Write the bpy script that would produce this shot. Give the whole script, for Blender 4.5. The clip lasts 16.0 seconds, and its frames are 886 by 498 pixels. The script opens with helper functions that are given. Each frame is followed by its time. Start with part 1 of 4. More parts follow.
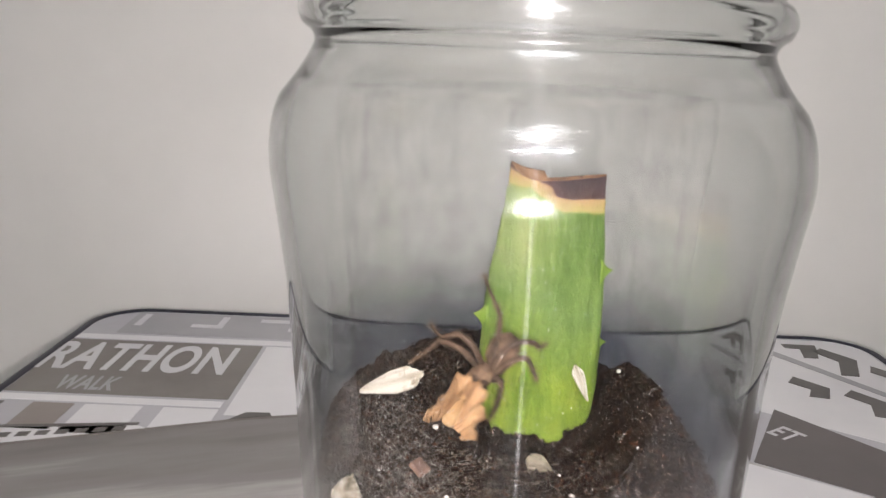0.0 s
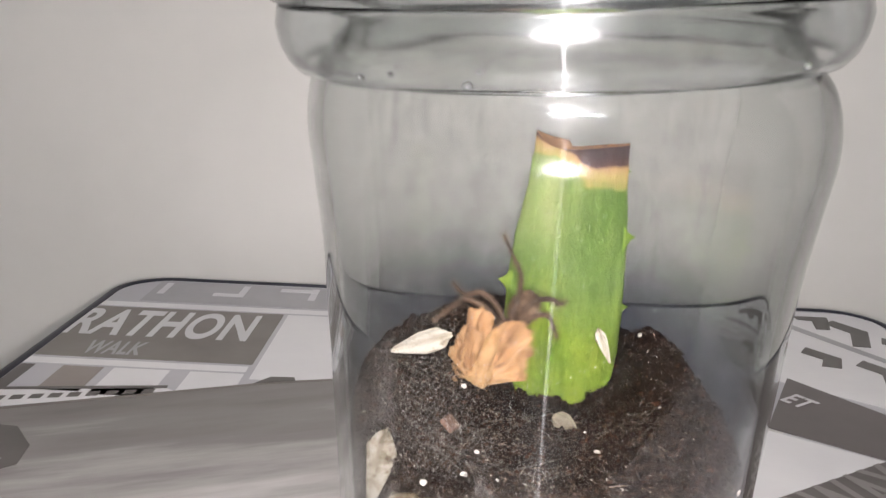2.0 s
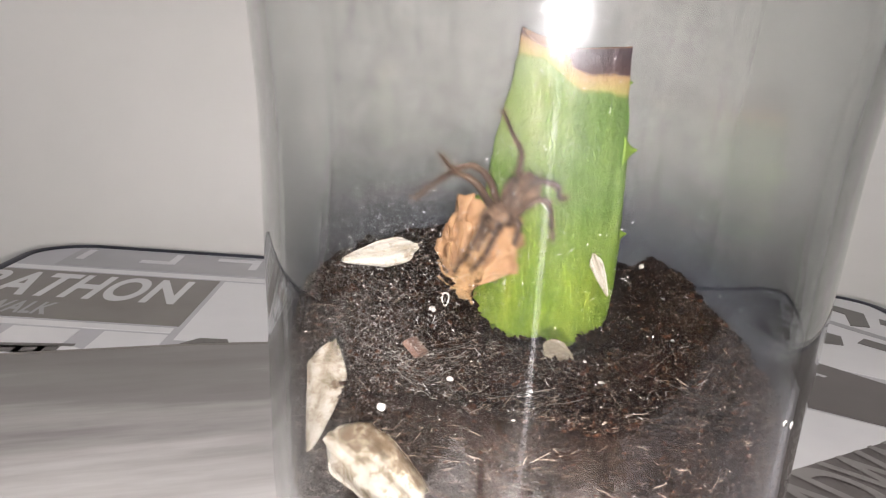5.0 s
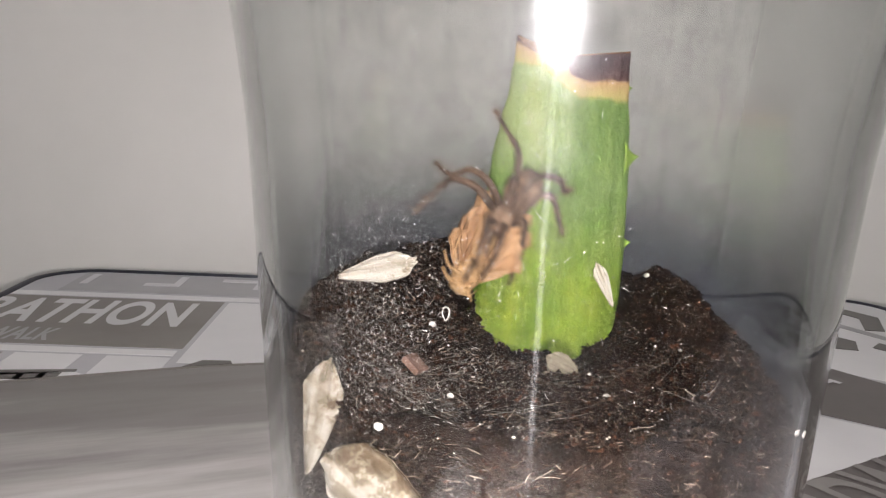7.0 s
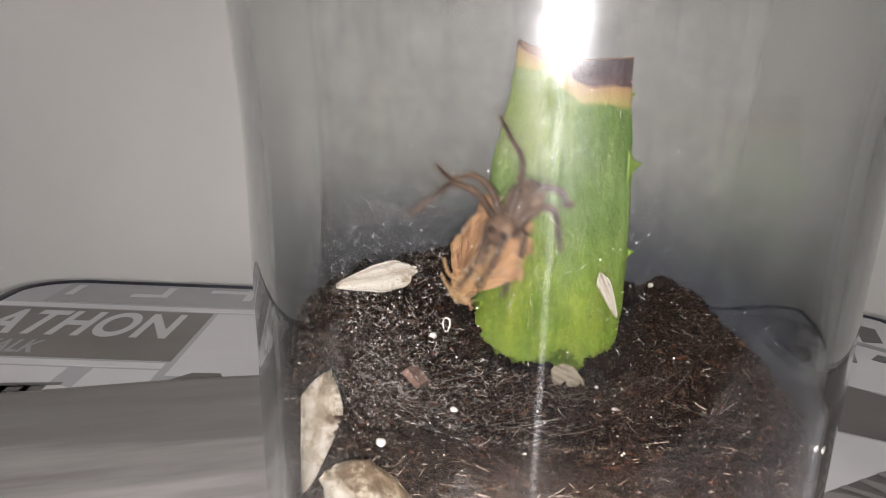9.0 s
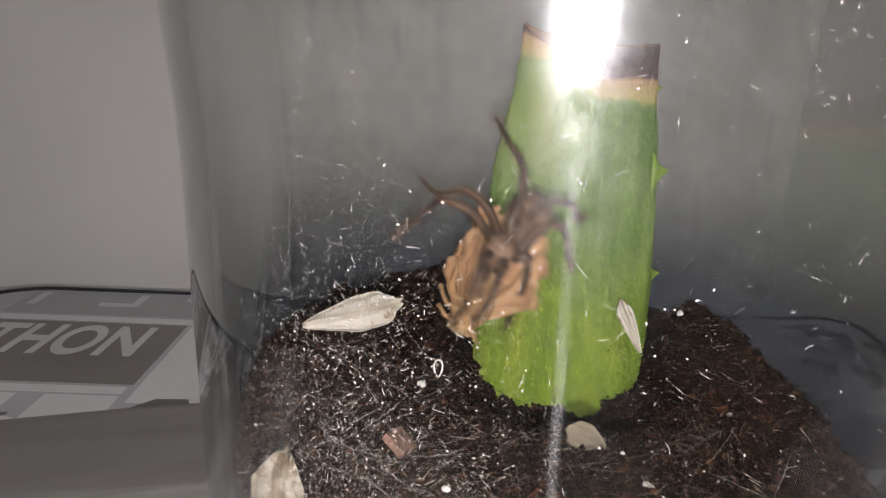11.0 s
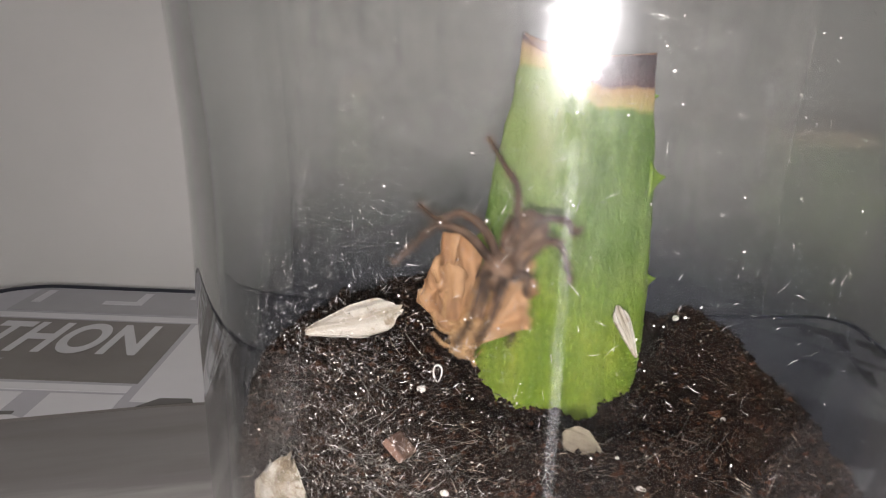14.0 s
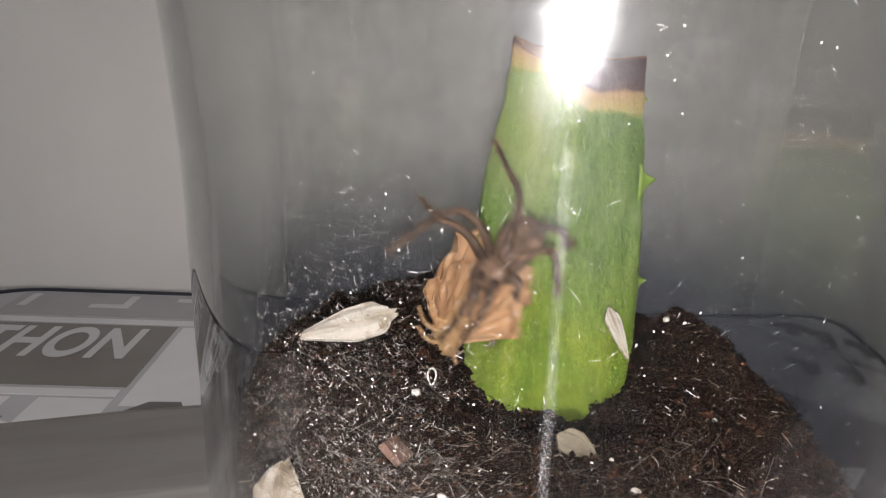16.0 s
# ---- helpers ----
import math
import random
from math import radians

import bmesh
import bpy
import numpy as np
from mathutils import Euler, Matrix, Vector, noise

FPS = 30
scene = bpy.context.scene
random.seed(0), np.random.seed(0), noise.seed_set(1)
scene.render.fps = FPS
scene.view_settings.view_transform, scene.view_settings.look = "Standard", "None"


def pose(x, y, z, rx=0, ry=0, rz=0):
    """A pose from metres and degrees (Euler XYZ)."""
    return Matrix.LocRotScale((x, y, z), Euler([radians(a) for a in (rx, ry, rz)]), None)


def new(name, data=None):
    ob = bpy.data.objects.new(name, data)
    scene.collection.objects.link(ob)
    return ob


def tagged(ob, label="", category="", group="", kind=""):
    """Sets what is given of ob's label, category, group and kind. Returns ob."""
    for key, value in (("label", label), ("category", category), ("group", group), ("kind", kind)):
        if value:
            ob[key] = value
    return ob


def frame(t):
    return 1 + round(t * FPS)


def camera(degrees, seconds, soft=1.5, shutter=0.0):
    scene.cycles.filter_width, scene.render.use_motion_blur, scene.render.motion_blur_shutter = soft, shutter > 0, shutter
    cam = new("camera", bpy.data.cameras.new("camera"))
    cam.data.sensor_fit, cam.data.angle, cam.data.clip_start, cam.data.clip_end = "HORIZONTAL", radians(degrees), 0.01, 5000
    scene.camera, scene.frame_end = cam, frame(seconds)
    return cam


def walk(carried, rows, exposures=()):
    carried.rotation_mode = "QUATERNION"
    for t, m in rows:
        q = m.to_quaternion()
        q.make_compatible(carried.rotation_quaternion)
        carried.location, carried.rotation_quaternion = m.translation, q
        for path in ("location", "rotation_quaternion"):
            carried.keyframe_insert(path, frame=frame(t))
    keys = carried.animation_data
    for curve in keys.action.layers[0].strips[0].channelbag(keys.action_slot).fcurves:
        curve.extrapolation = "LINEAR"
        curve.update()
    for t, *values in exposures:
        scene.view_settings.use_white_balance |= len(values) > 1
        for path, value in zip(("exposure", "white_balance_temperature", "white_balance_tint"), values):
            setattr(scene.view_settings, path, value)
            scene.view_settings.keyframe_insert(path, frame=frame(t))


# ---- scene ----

# All sizes below are in centimetres and turned into metres by C. z = 0 is the table top, the jar stands over x = y = 0.
C = 0.01

cam = camera(51.8, 16.0, soft=1.2, shutter=0.6)
PATH = [
    (0, -1.99, -21.11, 13.48, 0.16, -11.77, 2.39),
    (0.5, -2.15, -20.94, 13.13, -0.66, -12.51, 2.99),
    (1, -2.18, -21.42, 13.39, -0.18, -12.99, 2.88),
    (1.5, -2.10, -21.57, 13.51, -0.18, -12.96, 2.72),
    (2, -2.58, -21.83, 13.26, 0.45, -13.17, 2.65),
    (2.5, -2.17, -21.63, 12.34, 0.11, -15.03, 2.05),
    (3, -2.50, -20.22, 10.64, -0.97, -14.93, 3.33),
    (3.5, -2.94, -19.56, 10.09, -1.44, -14.56, 4.03),
    (4, -3.10, -18.60, 9.43, -1.53, -13.41, 5.13),
    (4.5, -2.92, -18.17, 9.38, -2.22, -11.83, 4.91),
    (7, -2.43, -17.58, 9.26, -1.69, -10.12, 2.60),
    (7.5, -2.61, -17.79, 9.34, -1.76, -9.54, 2.51),
    (8, -2.65, -17.46, 9.24, -2.30, -9.36, 2.82),
    (8.5, -2.63, -17.36, 9.23, -2.29, -9.55, 2.72),
    (9, -2.69, -17.01, 9.08, -2.50, -9.32, 2.79),
    (11.5, -2.44, -13.49, 9.29, -2.67, -10.22, 2.83),
    (12, -2.44, -13.71, 9.39, -2.51, -10.37, 2.67),
    (12.5, -2.49, -13.81, 9.42, -2.53, -10.41, 2.76),
    (13, -2.47, -13.93, 9.45, -2.63, -10.41, 2.92),
    (13.5, -2.45, -13.98, 9.46, -2.58, -10.45, 2.91),
    (14, -2.45, -14.04, 9.48, -2.56, -10.39, 2.93),
    (14.5, -2.47, -14.07, 9.45, -2.50, -10.52, 2.83),
    (15, -2.45, -14.12, 9.46, -2.48, -10.48, 2.96),
    (15.5, -2.45, -14.16, 9.45, -2.71, -10.44, 3.05),
    (16, -2.63, -14.08, 9.56, -3.62, -10.40, 2.85),
]


def eye_pose(x, y, z, yaw, pitch, roll):
    return pose(x * C, y * C, z * C, 90 + pitch, 0, yaw) @ pose(0, 0, 0, 0, 0, roll)


EXPOSURES = [(0, 0.24), (2.5, 0.27), (4.5, 0.17), (7, -0.08), (9, -0.41), (11.5, -1.15), (12.5, -0.98), (13, -0.94), (14, -0.82), (16, -0.82)]
walk(cam, [(t, eye_pose(*p)) for t, *p in PATH], EXPOSURES)

# ---- world: a dim closed room ----
world = bpy.data.worlds.new("world")
scene.world = world
world.use_nodes = True
world.node_tree.nodes["Background"].inputs[0].default_value = (0.6, 0.65, 0.7, 1)
world.node_tree.nodes["Background"].inputs[1].default_value = 0.05

TORCH = 7800.0      # glow of the phone's torch
TUBE = 290.0        # glow of the ceiling tube


# ---- materials ----
def shader(name, rough=0.6, metal=0.0, spec=0.5):
    m = bpy.data.materials.new(name)
    m.use_nodes = True
    b = m.node_tree.nodes["Principled BSDF"]
    b.inputs["Roughness"].default_value = rough
    b.inputs["Metallic"].default_value = metal
    b.inputs["Specular IOR Level"].default_value = spec
    return m, m.node_tree.nodes, m.node_tree.links, b


def ramp(nodes, stops):
    r = nodes.new("ShaderNodeValToRGB")
    e = r.color_ramp.elements
    while len(e) < len(stops):
        e.new(0.5)
    for el, (p, c) in zip(e, stops):
        el.position, el.color = p, (*c, 1) if len(c) == 3 else c
    return r


def noise_tex(nodes, links, scale, detail=4, rough=0.55, stretch=None, coord="Object"):
    tc = nodes.new("ShaderNodeTexCoord")
    n = nodes.new("ShaderNodeTexNoise")
    n.inputs["Scale"].default_value, n.inputs["Detail"].default_value, n.inputs["Roughness"].default_value = scale, detail, rough
    src = tc.outputs[coord]
    if stretch:
        mp = nodes.new("ShaderNodeMapping")
        mp.inputs["Scale"].default_value = stretch
        links.new(src, mp.inputs["Vector"])
        src = mp.outputs[0]
    links.new(src, n.inputs["Vector"])
    return n


def grained(name, stops, scale, rough=0.6, bump=0.2, fine=0.0, detail=5, stretch=None, spec=0.4, dist=0.0003, per_object=0.0, island=0.0):
    """A surface whose colour runs through the stops by noise, with a fine relief."""
    m, nodes, links, b = shader(name, rough, 0, spec)
    n = noise_tex(nodes, links, scale, detail, 0.6, stretch)
    r = ramp(nodes, stops)
    src = n.outputs["Fac"]
    if per_object or island:
        info = nodes.new("ShaderNodeObjectInfo") if per_object else nodes.new("ShaderNodeNewGeometry")
        out = info.outputs["Random"] if per_object else info.outputs["Random Per Island"]
        mix = nodes.new("ShaderNodeMix")
        mix.data_type = "FLOAT"
        mix.inputs[0].default_value = per_object or island
        links.new(src, mix.inputs[2])
        links.new(out, mix.inputs[3])
        src = mix.outputs[0]
    links.new(src, r.inputs[0])
    links.new(r.outputs[0], b.inputs["Base Color"])
    if bump:
        f = noise_tex(nodes, links, fine or scale * 4, 6, 0.6, stretch)
        bp = nodes.new("ShaderNodeBump")
        bp.inputs["Strength"].default_value, bp.inputs["Distance"].default_value = bump, dist
        links.new(f.outputs["Fac"], bp.inputs["Height"])
        links.new(bp.outputs[0], b.inputs["Normal"])
    return m


def clear_plastic(name, tint, rough, wave, smear):
    """Clear moulded plastic, slightly wavy, with a faint worn gloss that smears highlights."""
    m, nodes, links, b = shader(name, rough)
    b.inputs["Base Color"].default_value = (*tint, 1)
    b.inputs["Transmission Weight"].default_value = 1.0
    b.inputs["IOR"].default_value = 1.48
    n = noise_tex(nodes, links, 55, 2, 0.5, (1, 1, 0.35))
    bp = nodes.new("ShaderNodeBump")
    bp.inputs["Strength"].default_value, bp.inputs["Distance"].default_value = wave, 0.0004
    links.new(n.outputs["Fac"], bp.inputs["Height"])
    links.new(bp.outputs[0], b.inputs["Normal"])
    # a soft round gloss and, weaker, one that runs along the height
    g = nodes.new("ShaderNodeMixShader")
    g.inputs[0].default_value = 0.055
    tan = nodes.new("ShaderNodeTangent")
    tan.direction_type, tan.axis = "RADIAL", "Z"
    for k, (rough_, turned) in enumerate(((0.165, 0.0), (0.36, 1.0))):
        lobe = nodes.new("ShaderNodeBsdfAnisotropic")
        lobe.inputs["Roughness"].default_value, lobe.inputs["Anisotropy"].default_value = rough_, turned
        lobe.inputs["Color"].default_value = (0.9, 0.95, 1.0, 1)
        links.new(tan.outputs[0], lobe.inputs["Tangent"])
        links.new(lobe.outputs[0], g.inputs[1 + k])
    mix = nodes.new("ShaderNodeMixShader")
    sc = noise_tex(nodes, links, 210, 5, 0.75, (1, 1, 0.6))
    mr = nodes.new("ShaderNodeMapRange")
    mr.inputs["From Min"].default_value, mr.inputs["From Max"].default_value = 0.4, 0.72
    mr.inputs["To Min"].default_value, mr.inputs["To Max"].default_value = smear * 0.25, smear * 2.3
    links.new(sc.outputs["Fac"], mr.inputs["Value"])
    links.new(mr.outputs[0], mix.inputs[0])
    links.new(b.outputs[0], mix.inputs[1])
    links.new(g.outputs[0], mix.inputs[2])
    links.new(mix.outputs[0], nodes["Material Output"].inputs[0])
    return m


def film(name, colour, low, high, scale, low_shade=0.0, streak=0.0):
    """A thin dirty film: mostly see-through, with cloudy patches, darker near the soil where the jar's shade is painted
    in.
    """
    m, nodes, links, b = shader(name, 0.8, 0, 0.1)
    b.inputs["Base Color"].default_value = (*colour, 1)
    n = noise_tex(nodes, links, scale, 8, 0.72)
    mr = nodes.new("ShaderNodeMapRange")
    mr.inputs["From Min"].default_value, mr.inputs["From Max"].default_value = 0.32, 0.72
    mr.inputs["To Min"].default_value, mr.inputs["To Max"].default_value = low, high
    links.new(n.outputs["Fac"], mr.inputs["Value"])
    out = mr.outputs[0]
    if streak:
        # narrow streaks along the height
        st = noise_tex(nodes, links, 190, 3, 0.5, (1, 1, 0.05))
        sr = nodes.new("ShaderNodeMapRange")
        sr.inputs["From Min"].default_value, sr.inputs["From Max"].default_value = 0.55, 0.75
        sr.inputs["To Min"].default_value, sr.inputs["To Max"].default_value = 0.0, streak
        links.new(st.outputs["Fac"], sr.inputs["Value"])
        sa = nodes.new("ShaderNodeMath")
        links.new(out, sa.inputs[0])
        links.new(sr.outputs[0], sa.inputs[1])
        out = sa.outputs[0]
    if low_shade:
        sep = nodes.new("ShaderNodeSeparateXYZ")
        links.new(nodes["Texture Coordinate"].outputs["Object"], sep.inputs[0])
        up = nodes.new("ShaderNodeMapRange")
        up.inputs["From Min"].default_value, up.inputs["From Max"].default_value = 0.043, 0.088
        up.inputs["To Min"].default_value, up.inputs["To Max"].default_value = low_shade, 0.0
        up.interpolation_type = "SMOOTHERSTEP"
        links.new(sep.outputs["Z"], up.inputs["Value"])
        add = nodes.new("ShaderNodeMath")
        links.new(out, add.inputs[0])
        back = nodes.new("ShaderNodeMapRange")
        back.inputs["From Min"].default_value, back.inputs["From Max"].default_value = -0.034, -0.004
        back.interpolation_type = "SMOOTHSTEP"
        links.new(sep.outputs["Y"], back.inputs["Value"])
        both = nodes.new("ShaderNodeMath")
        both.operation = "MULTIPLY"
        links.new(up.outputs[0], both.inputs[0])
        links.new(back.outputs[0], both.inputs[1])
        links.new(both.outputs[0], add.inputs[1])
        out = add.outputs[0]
    links.new(out, b.inputs["Alpha"])
    return m


def glow(name, colour, strength):
    m = bpy.data.materials.new(name)
    m.use_nodes = True
    nodes, links = m.node_tree.nodes, m.node_tree.links
    nodes.clear()
    e, o = nodes.new("ShaderNodeEmission"), nodes.new("ShaderNodeOutputMaterial")
    e.inputs[0].default_value, e.inputs[1].default_value = (*colour, 1), strength
    links.new(e.outputs[0], o.inputs[0])
    return m


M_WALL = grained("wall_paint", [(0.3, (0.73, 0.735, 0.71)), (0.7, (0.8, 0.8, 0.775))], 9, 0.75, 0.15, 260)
# unseen walls, ceiling and floor, coloured darker to dim reflections in the jar
M_WALLDIM = grained("unseen_wall_dark", [(0.3, (0.13, 0.122, 0.11)), (0.7, (0.18, 0.168, 0.15))], 6, 0.8, 0.1, 120)
M_CEIL = grained("ceiling_paint", [(0.3, (0.38, 0.38, 0.36)), (0.7, (0.46, 0.46, 0.44))], 5, 0.8, 0.1, 120)
M_FLOOR = grained("unseen_floor_dark", [(0.3, (0.05, 0.035, 0.025)), (0.7, (0.11, 0.08, 0.055))], 8, 0.5, 0.1, 60)
M_RIM = grained("dark_blue_plastic", [(0.3, (0.011, 0.012, 0.02)), (0.7, (0.02, 0.022, 0.036))], 30, 0.4, 0.1, 300)
M_BASE = grained("board_underside", [(0.3, (0.2, 0.17, 0.14)), (0.7, (0.3, 0.26, 0.2))], 12, 0.6, 0.1, 90)
M_METAL, *_m = shader("grey_metal", 0.35, 1.0)
_m[2].inputs["Base Color"].default_value = (0.4, 0.4, 0.42, 1)


def print_ink(name, a, b, scale=14, stretch=None):
    return grained(name, [(0.35, a), (0.65, b)], scale, 0.38, 0.05, 400, stretch=stretch, dist=0.0001)


M_PAPER = print_ink("print_pale_grey", (0.38, 0.38, 0.415), (0.46, 0.46, 0.49))
M_WHITE = print_ink("print_white", (0.64, 0.64, 0.66), (0.71, 0.71, 0.72))
M_DARK = print_ink("print_warm_dark_grey", (0.13, 0.115, 0.105), (0.19, 0.175, 0.16))
M_MID = print_ink("print_mid_grey", (0.29, 0.29, 0.31), (0.37, 0.37, 0.39))
M_LETTER = print_ink("print_letter_grey", (0.55, 0.55, 0.57), (0.64, 0.64, 0.66))
M_INK = print_ink("print_black", (0.07, 0.065, 0.06), (0.11, 0.1, 0.095))
M_DEEP = print_ink("print_deep_black", (0.016, 0.0155, 0.015), (0.028, 0.027, 0.026))
M_DARKBLUE = grained("mottled_dark_blue", [(0.35, (0.045, 0.05, 0.068)), (0.6, (0.09, 0.098, 0.125)), (0.72, (0.36, 0.37, 0.4))], 45, 0.38, 0.05, 400, detail=3, dist=0.0001)
M_SIGN = print_ink("print_sign_dark", (0.085, 0.075, 0.072), (0.115, 0.1, 0.098))
M_SIGNLETTER = print_ink("print_sign_letter", (0.19, 0.18, 0.175), (0.24, 0.23, 0.22))
M_BROWN = print_ink("print_brown_grey", (0.2, 0.17, 0.155), (0.26, 0.23, 0.21))

M_JAR = clear_plastic("clear_jar_glass", (0.91, 0.925, 0.915), 0.006, 0.02, 0.028)
M_LID = clear_plastic("clear_lid_plastic", (0.95, 0.97, 0.965), 0.1, 0.35, 0.09)
M_FILM = film("misty_film", (0.37, 0.37, 0.36), 0.0, 0.36, 60, 0.0, 0.16)
# dark blue film that paints in the shade behind the jar
M_SHADEFILM = film("shade_film", (0.035, 0.04, 0.055), 0.0, 0.06, 90, 0.8)
M_SPECK = grained("dust_specks", [(0.15, (0.08, 0.079, 0.077)), (0.6, (0.28, 0.275, 0.27)), (0.93, (0.8, 0.79, 0.77))], 300, 0.5, 0, island=0.8)
M_SCRATCH = grained("bright_scratches", [(0.1, (0.25, 0.245, 0.24)), (0.9, (0.85, 0.84, 0.83))], 300, 0.4, 0, island=0.8)
M_SOIL = grained("potting_soil", [(0.25, (0.004, 0.0024, 0.0018)), (0.5, (0.0105, 0.0058, 0.0042)), (0.75, (0.03, 0.016, 0.0105))], 200, 0.9, 1.0, 900, dist=0.0015, spec=0.05)
M_CRUMB = grained("soil_crumbs", [(0.0, (0.004, 0.0022, 0.0015)), (0.6, (0.011, 0.0056, 0.0036)), (0.8, (0.03, 0.0135, 0.0075)), (0.97, (0.085, 0.036, 0.019))], 300, 0.75, 0.6, 1500, island=0.8, spec=0.1, dist=0.0008)
M_GRIT = grained("pale_grit", [(0.1, (0.02, 0.012, 0.009)), (0.55, (0.055, 0.032, 0.022)), (0.86, (0.2, 0.145, 0.105)), (0.965, (0.75, 0.71, 0.65))], 300, 0.6, 0, island=0.95, spec=0.3)
M_FIBRE = grained("pale_fibres", [(0.1, (0.01, 0.0055, 0.0035)), (0.5, (0.02, 0.011, 0.007)), (0.82, (0.085, 0.053, 0.036)), (0.965, (0.45, 0.38, 0.31))], 200, 0.6, 0, island=0.92, spec=0.2)
M_PERLITE = grained("perlite", [(0.3, (0.6, 0.58, 0.55)), (0.7, (0.8, 0.79, 0.76))], 700, 0.7, 0.4, 2500)

# more materials
def aloe_skin():
    m, nodes, links, b = shader("aloe_skin", 0.5, 0, 0.28)
    tc = nodes.new("ShaderNodeTexCoord")
    sep = nodes.new("ShaderNodeSeparateXYZ")
    links.new(tc.outputs["Object"], sep.inputs[0])
    n = noise_tex(nodes, links, 110, 7, 0.68, (1, 1, 0.22))
    r = ramp(nodes, [(0.3, (0.055, 0.11, 0.015)), (0.44, (0.112, 0.195, 0.042)), (0.56, (0.185, 0.27, 0.075)), (0.72, (0.32, 0.37, 0.16))])
    # fine speckle over the broad lengthwise mottling
    sp = noise_tex(nodes, links, 1100, 4, 0.7)
    both = nodes.new("ShaderNodeMix")
    both.data_type = "FLOAT"
    both.inputs[0].default_value = 0.24
    links.new(n.outputs["Fac"], both.inputs[2])
    links.new(sp.outputs["Fac"], both.inputs[3])
    links.new(both.outputs[0], r.inputs[0])
    # dry yellow and brown towards the cut
    jag = noise_tex(nodes, links, 130, 3, 0.5)
    add = nodes.new("ShaderNodeMath")
    add.operation = "MULTIPLY_ADD"
    add.inputs[1].default_value = 0.006
    links.new(jag.outputs["Fac"], add.inputs[0])
    # the left shoulder of the cut dried less
    side = nodes.new("ShaderNodeMapRange")
    side.inputs["From Min"].default_value, side.inputs["From Max"].default_value = 0.003, 0.013
    side.inputs["To Min"].default_value, side.inputs["To Max"].default_value = -0.0075, 0.0
    links.new(sep.outputs["X"], side.inputs["Value"])
    rise = nodes.new("ShaderNodeMath")
    links.new(sep.outputs["Z"], rise.inputs[0])
    links.new(side.outputs[0], rise.inputs[1])
    links.new(rise.outputs[0], add.inputs[2])
    mr = nodes.new("ShaderNodeMapRange")
    mr.inputs["From Min"].default_value, mr.inputs["From Max"].default_value = 0.0935, 0.1035
    links.new(add.outputs[0], mr.inputs["Value"])
    dry = ramp(nodes, [(0.0, (0.18, 0.26, 0.04)), (0.15, (0.4, 0.33, 0.12)), (0.42, (0.4, 0.26, 0.12)), (0.53, (0.075, 0.035, 0.035)), (1.0, (0.05, 0.03, 0.034))])
    links.new(mr.outputs[0], dry.inputs[0])
    fac = nodes.new("ShaderNodeMapRange")
    fac.inputs["From Min"].default_value, fac.inputs["From Max"].default_value = 0.0, 0.12
    links.new(mr.outputs[0], fac.inputs["Value"])
    mix = nodes.new("ShaderNodeMix")
    mix.data_type = "RGBA"
    links.new(fac.outputs[0], mix.inputs[0])
    links.new(r.outputs[0], mix.inputs[6])
    links.new(dry.outputs[0], mix.inputs[7])
    # the flat left flank is paler higher up, the foot is a yellower green
    base = nodes.new("ShaderNodeMapRange")
    base.inputs["From Min"].default_value, base.inputs["From Max"].default_value = 0.068, 0.05
    links.new(add.outputs[0], base.inputs["Value"])
    foot_green = nodes.new("ShaderNodeMix")
    foot_green.data_type, foot_green.blend_type = "RGBA", "MULTIPLY"
    foot_green.inputs[7].default_value = (1.08, 1.06, 0.36, 1)
    links.new(base.outputs[0], foot_green.inputs[0])
    links.new(r.outputs[0], foot_green.inputs[6])
    slope = nodes.new("ShaderNodeMath")
    slope.operation = "MULTIPLY_ADD"
    slope.inputs[1].default_value = -0.13
    links.new(sep.outputs["Z"], slope.inputs[0])
    links.new(sep.outputs["X"], slope.inputs[2])
    wob = nodes.new("ShaderNodeMath")
    wob.operation = "MULTIPLY_ADD"
    wob.inputs[1].default_value = 0.005
    links.new(jag.outputs["Fac"], wob.inputs[0])
    links.new(slope.outputs[0], wob.inputs[2])
    flank = nodes.new("ShaderNodeMapRange")
    flank.inputs["From Min"].default_value, flank.inputs["From Max"].default_value = -0.0036, -0.006
    flank.inputs["To Max"].default_value = 0.5
    links.new(wob.outputs[0], flank.inputs["Value"])
    above = nodes.new("ShaderNodeMapRange")
    above.inputs["From Min"].default_value, above.inputs["From Max"].default_value = 0.066, 0.078
    links.new(add.outputs[0], above.inputs["Value"])
    both_f = nodes.new("ShaderNodeMath")
    both_f.operation = "MULTIPLY"
    links.new(flank.outputs[0], both_f.inputs[0])
    links.new(above.outputs[0], both_f.inputs[1])
    pale = nodes.new("ShaderNodeMix")
    pale.data_type = "RGBA"
    pale.inputs[7].default_value = (0.33, 0.39, 0.17, 1)
    links.new(both_f.outputs[0], pale.inputs[0])
    links.new(foot_green.outputs[2], pale.inputs[6])
    links.new(pale.outputs[2], mix.inputs[6])
    links.new(mix.outputs[2], b.inputs["Base Color"])
    b.inputs["Subsurface Weight"].default_value = 0.15
    b.inputs["Subsurface Radius"].default_value = (0.002, 0.004, 0.001)
    f = noise_tex(nodes, links, 850, 5, 0.65, (1, 1, 0.7))
    bp = nodes.new("ShaderNodeBump")
    bp.inputs["Strength"].default_value, bp.inputs["Distance"].default_value = 1.0, 0.0009
    links.new(f.outputs["Fac"], bp.inputs["Height"])
    links.new(bp.outputs[0], b.inputs["Normal"])
    return m


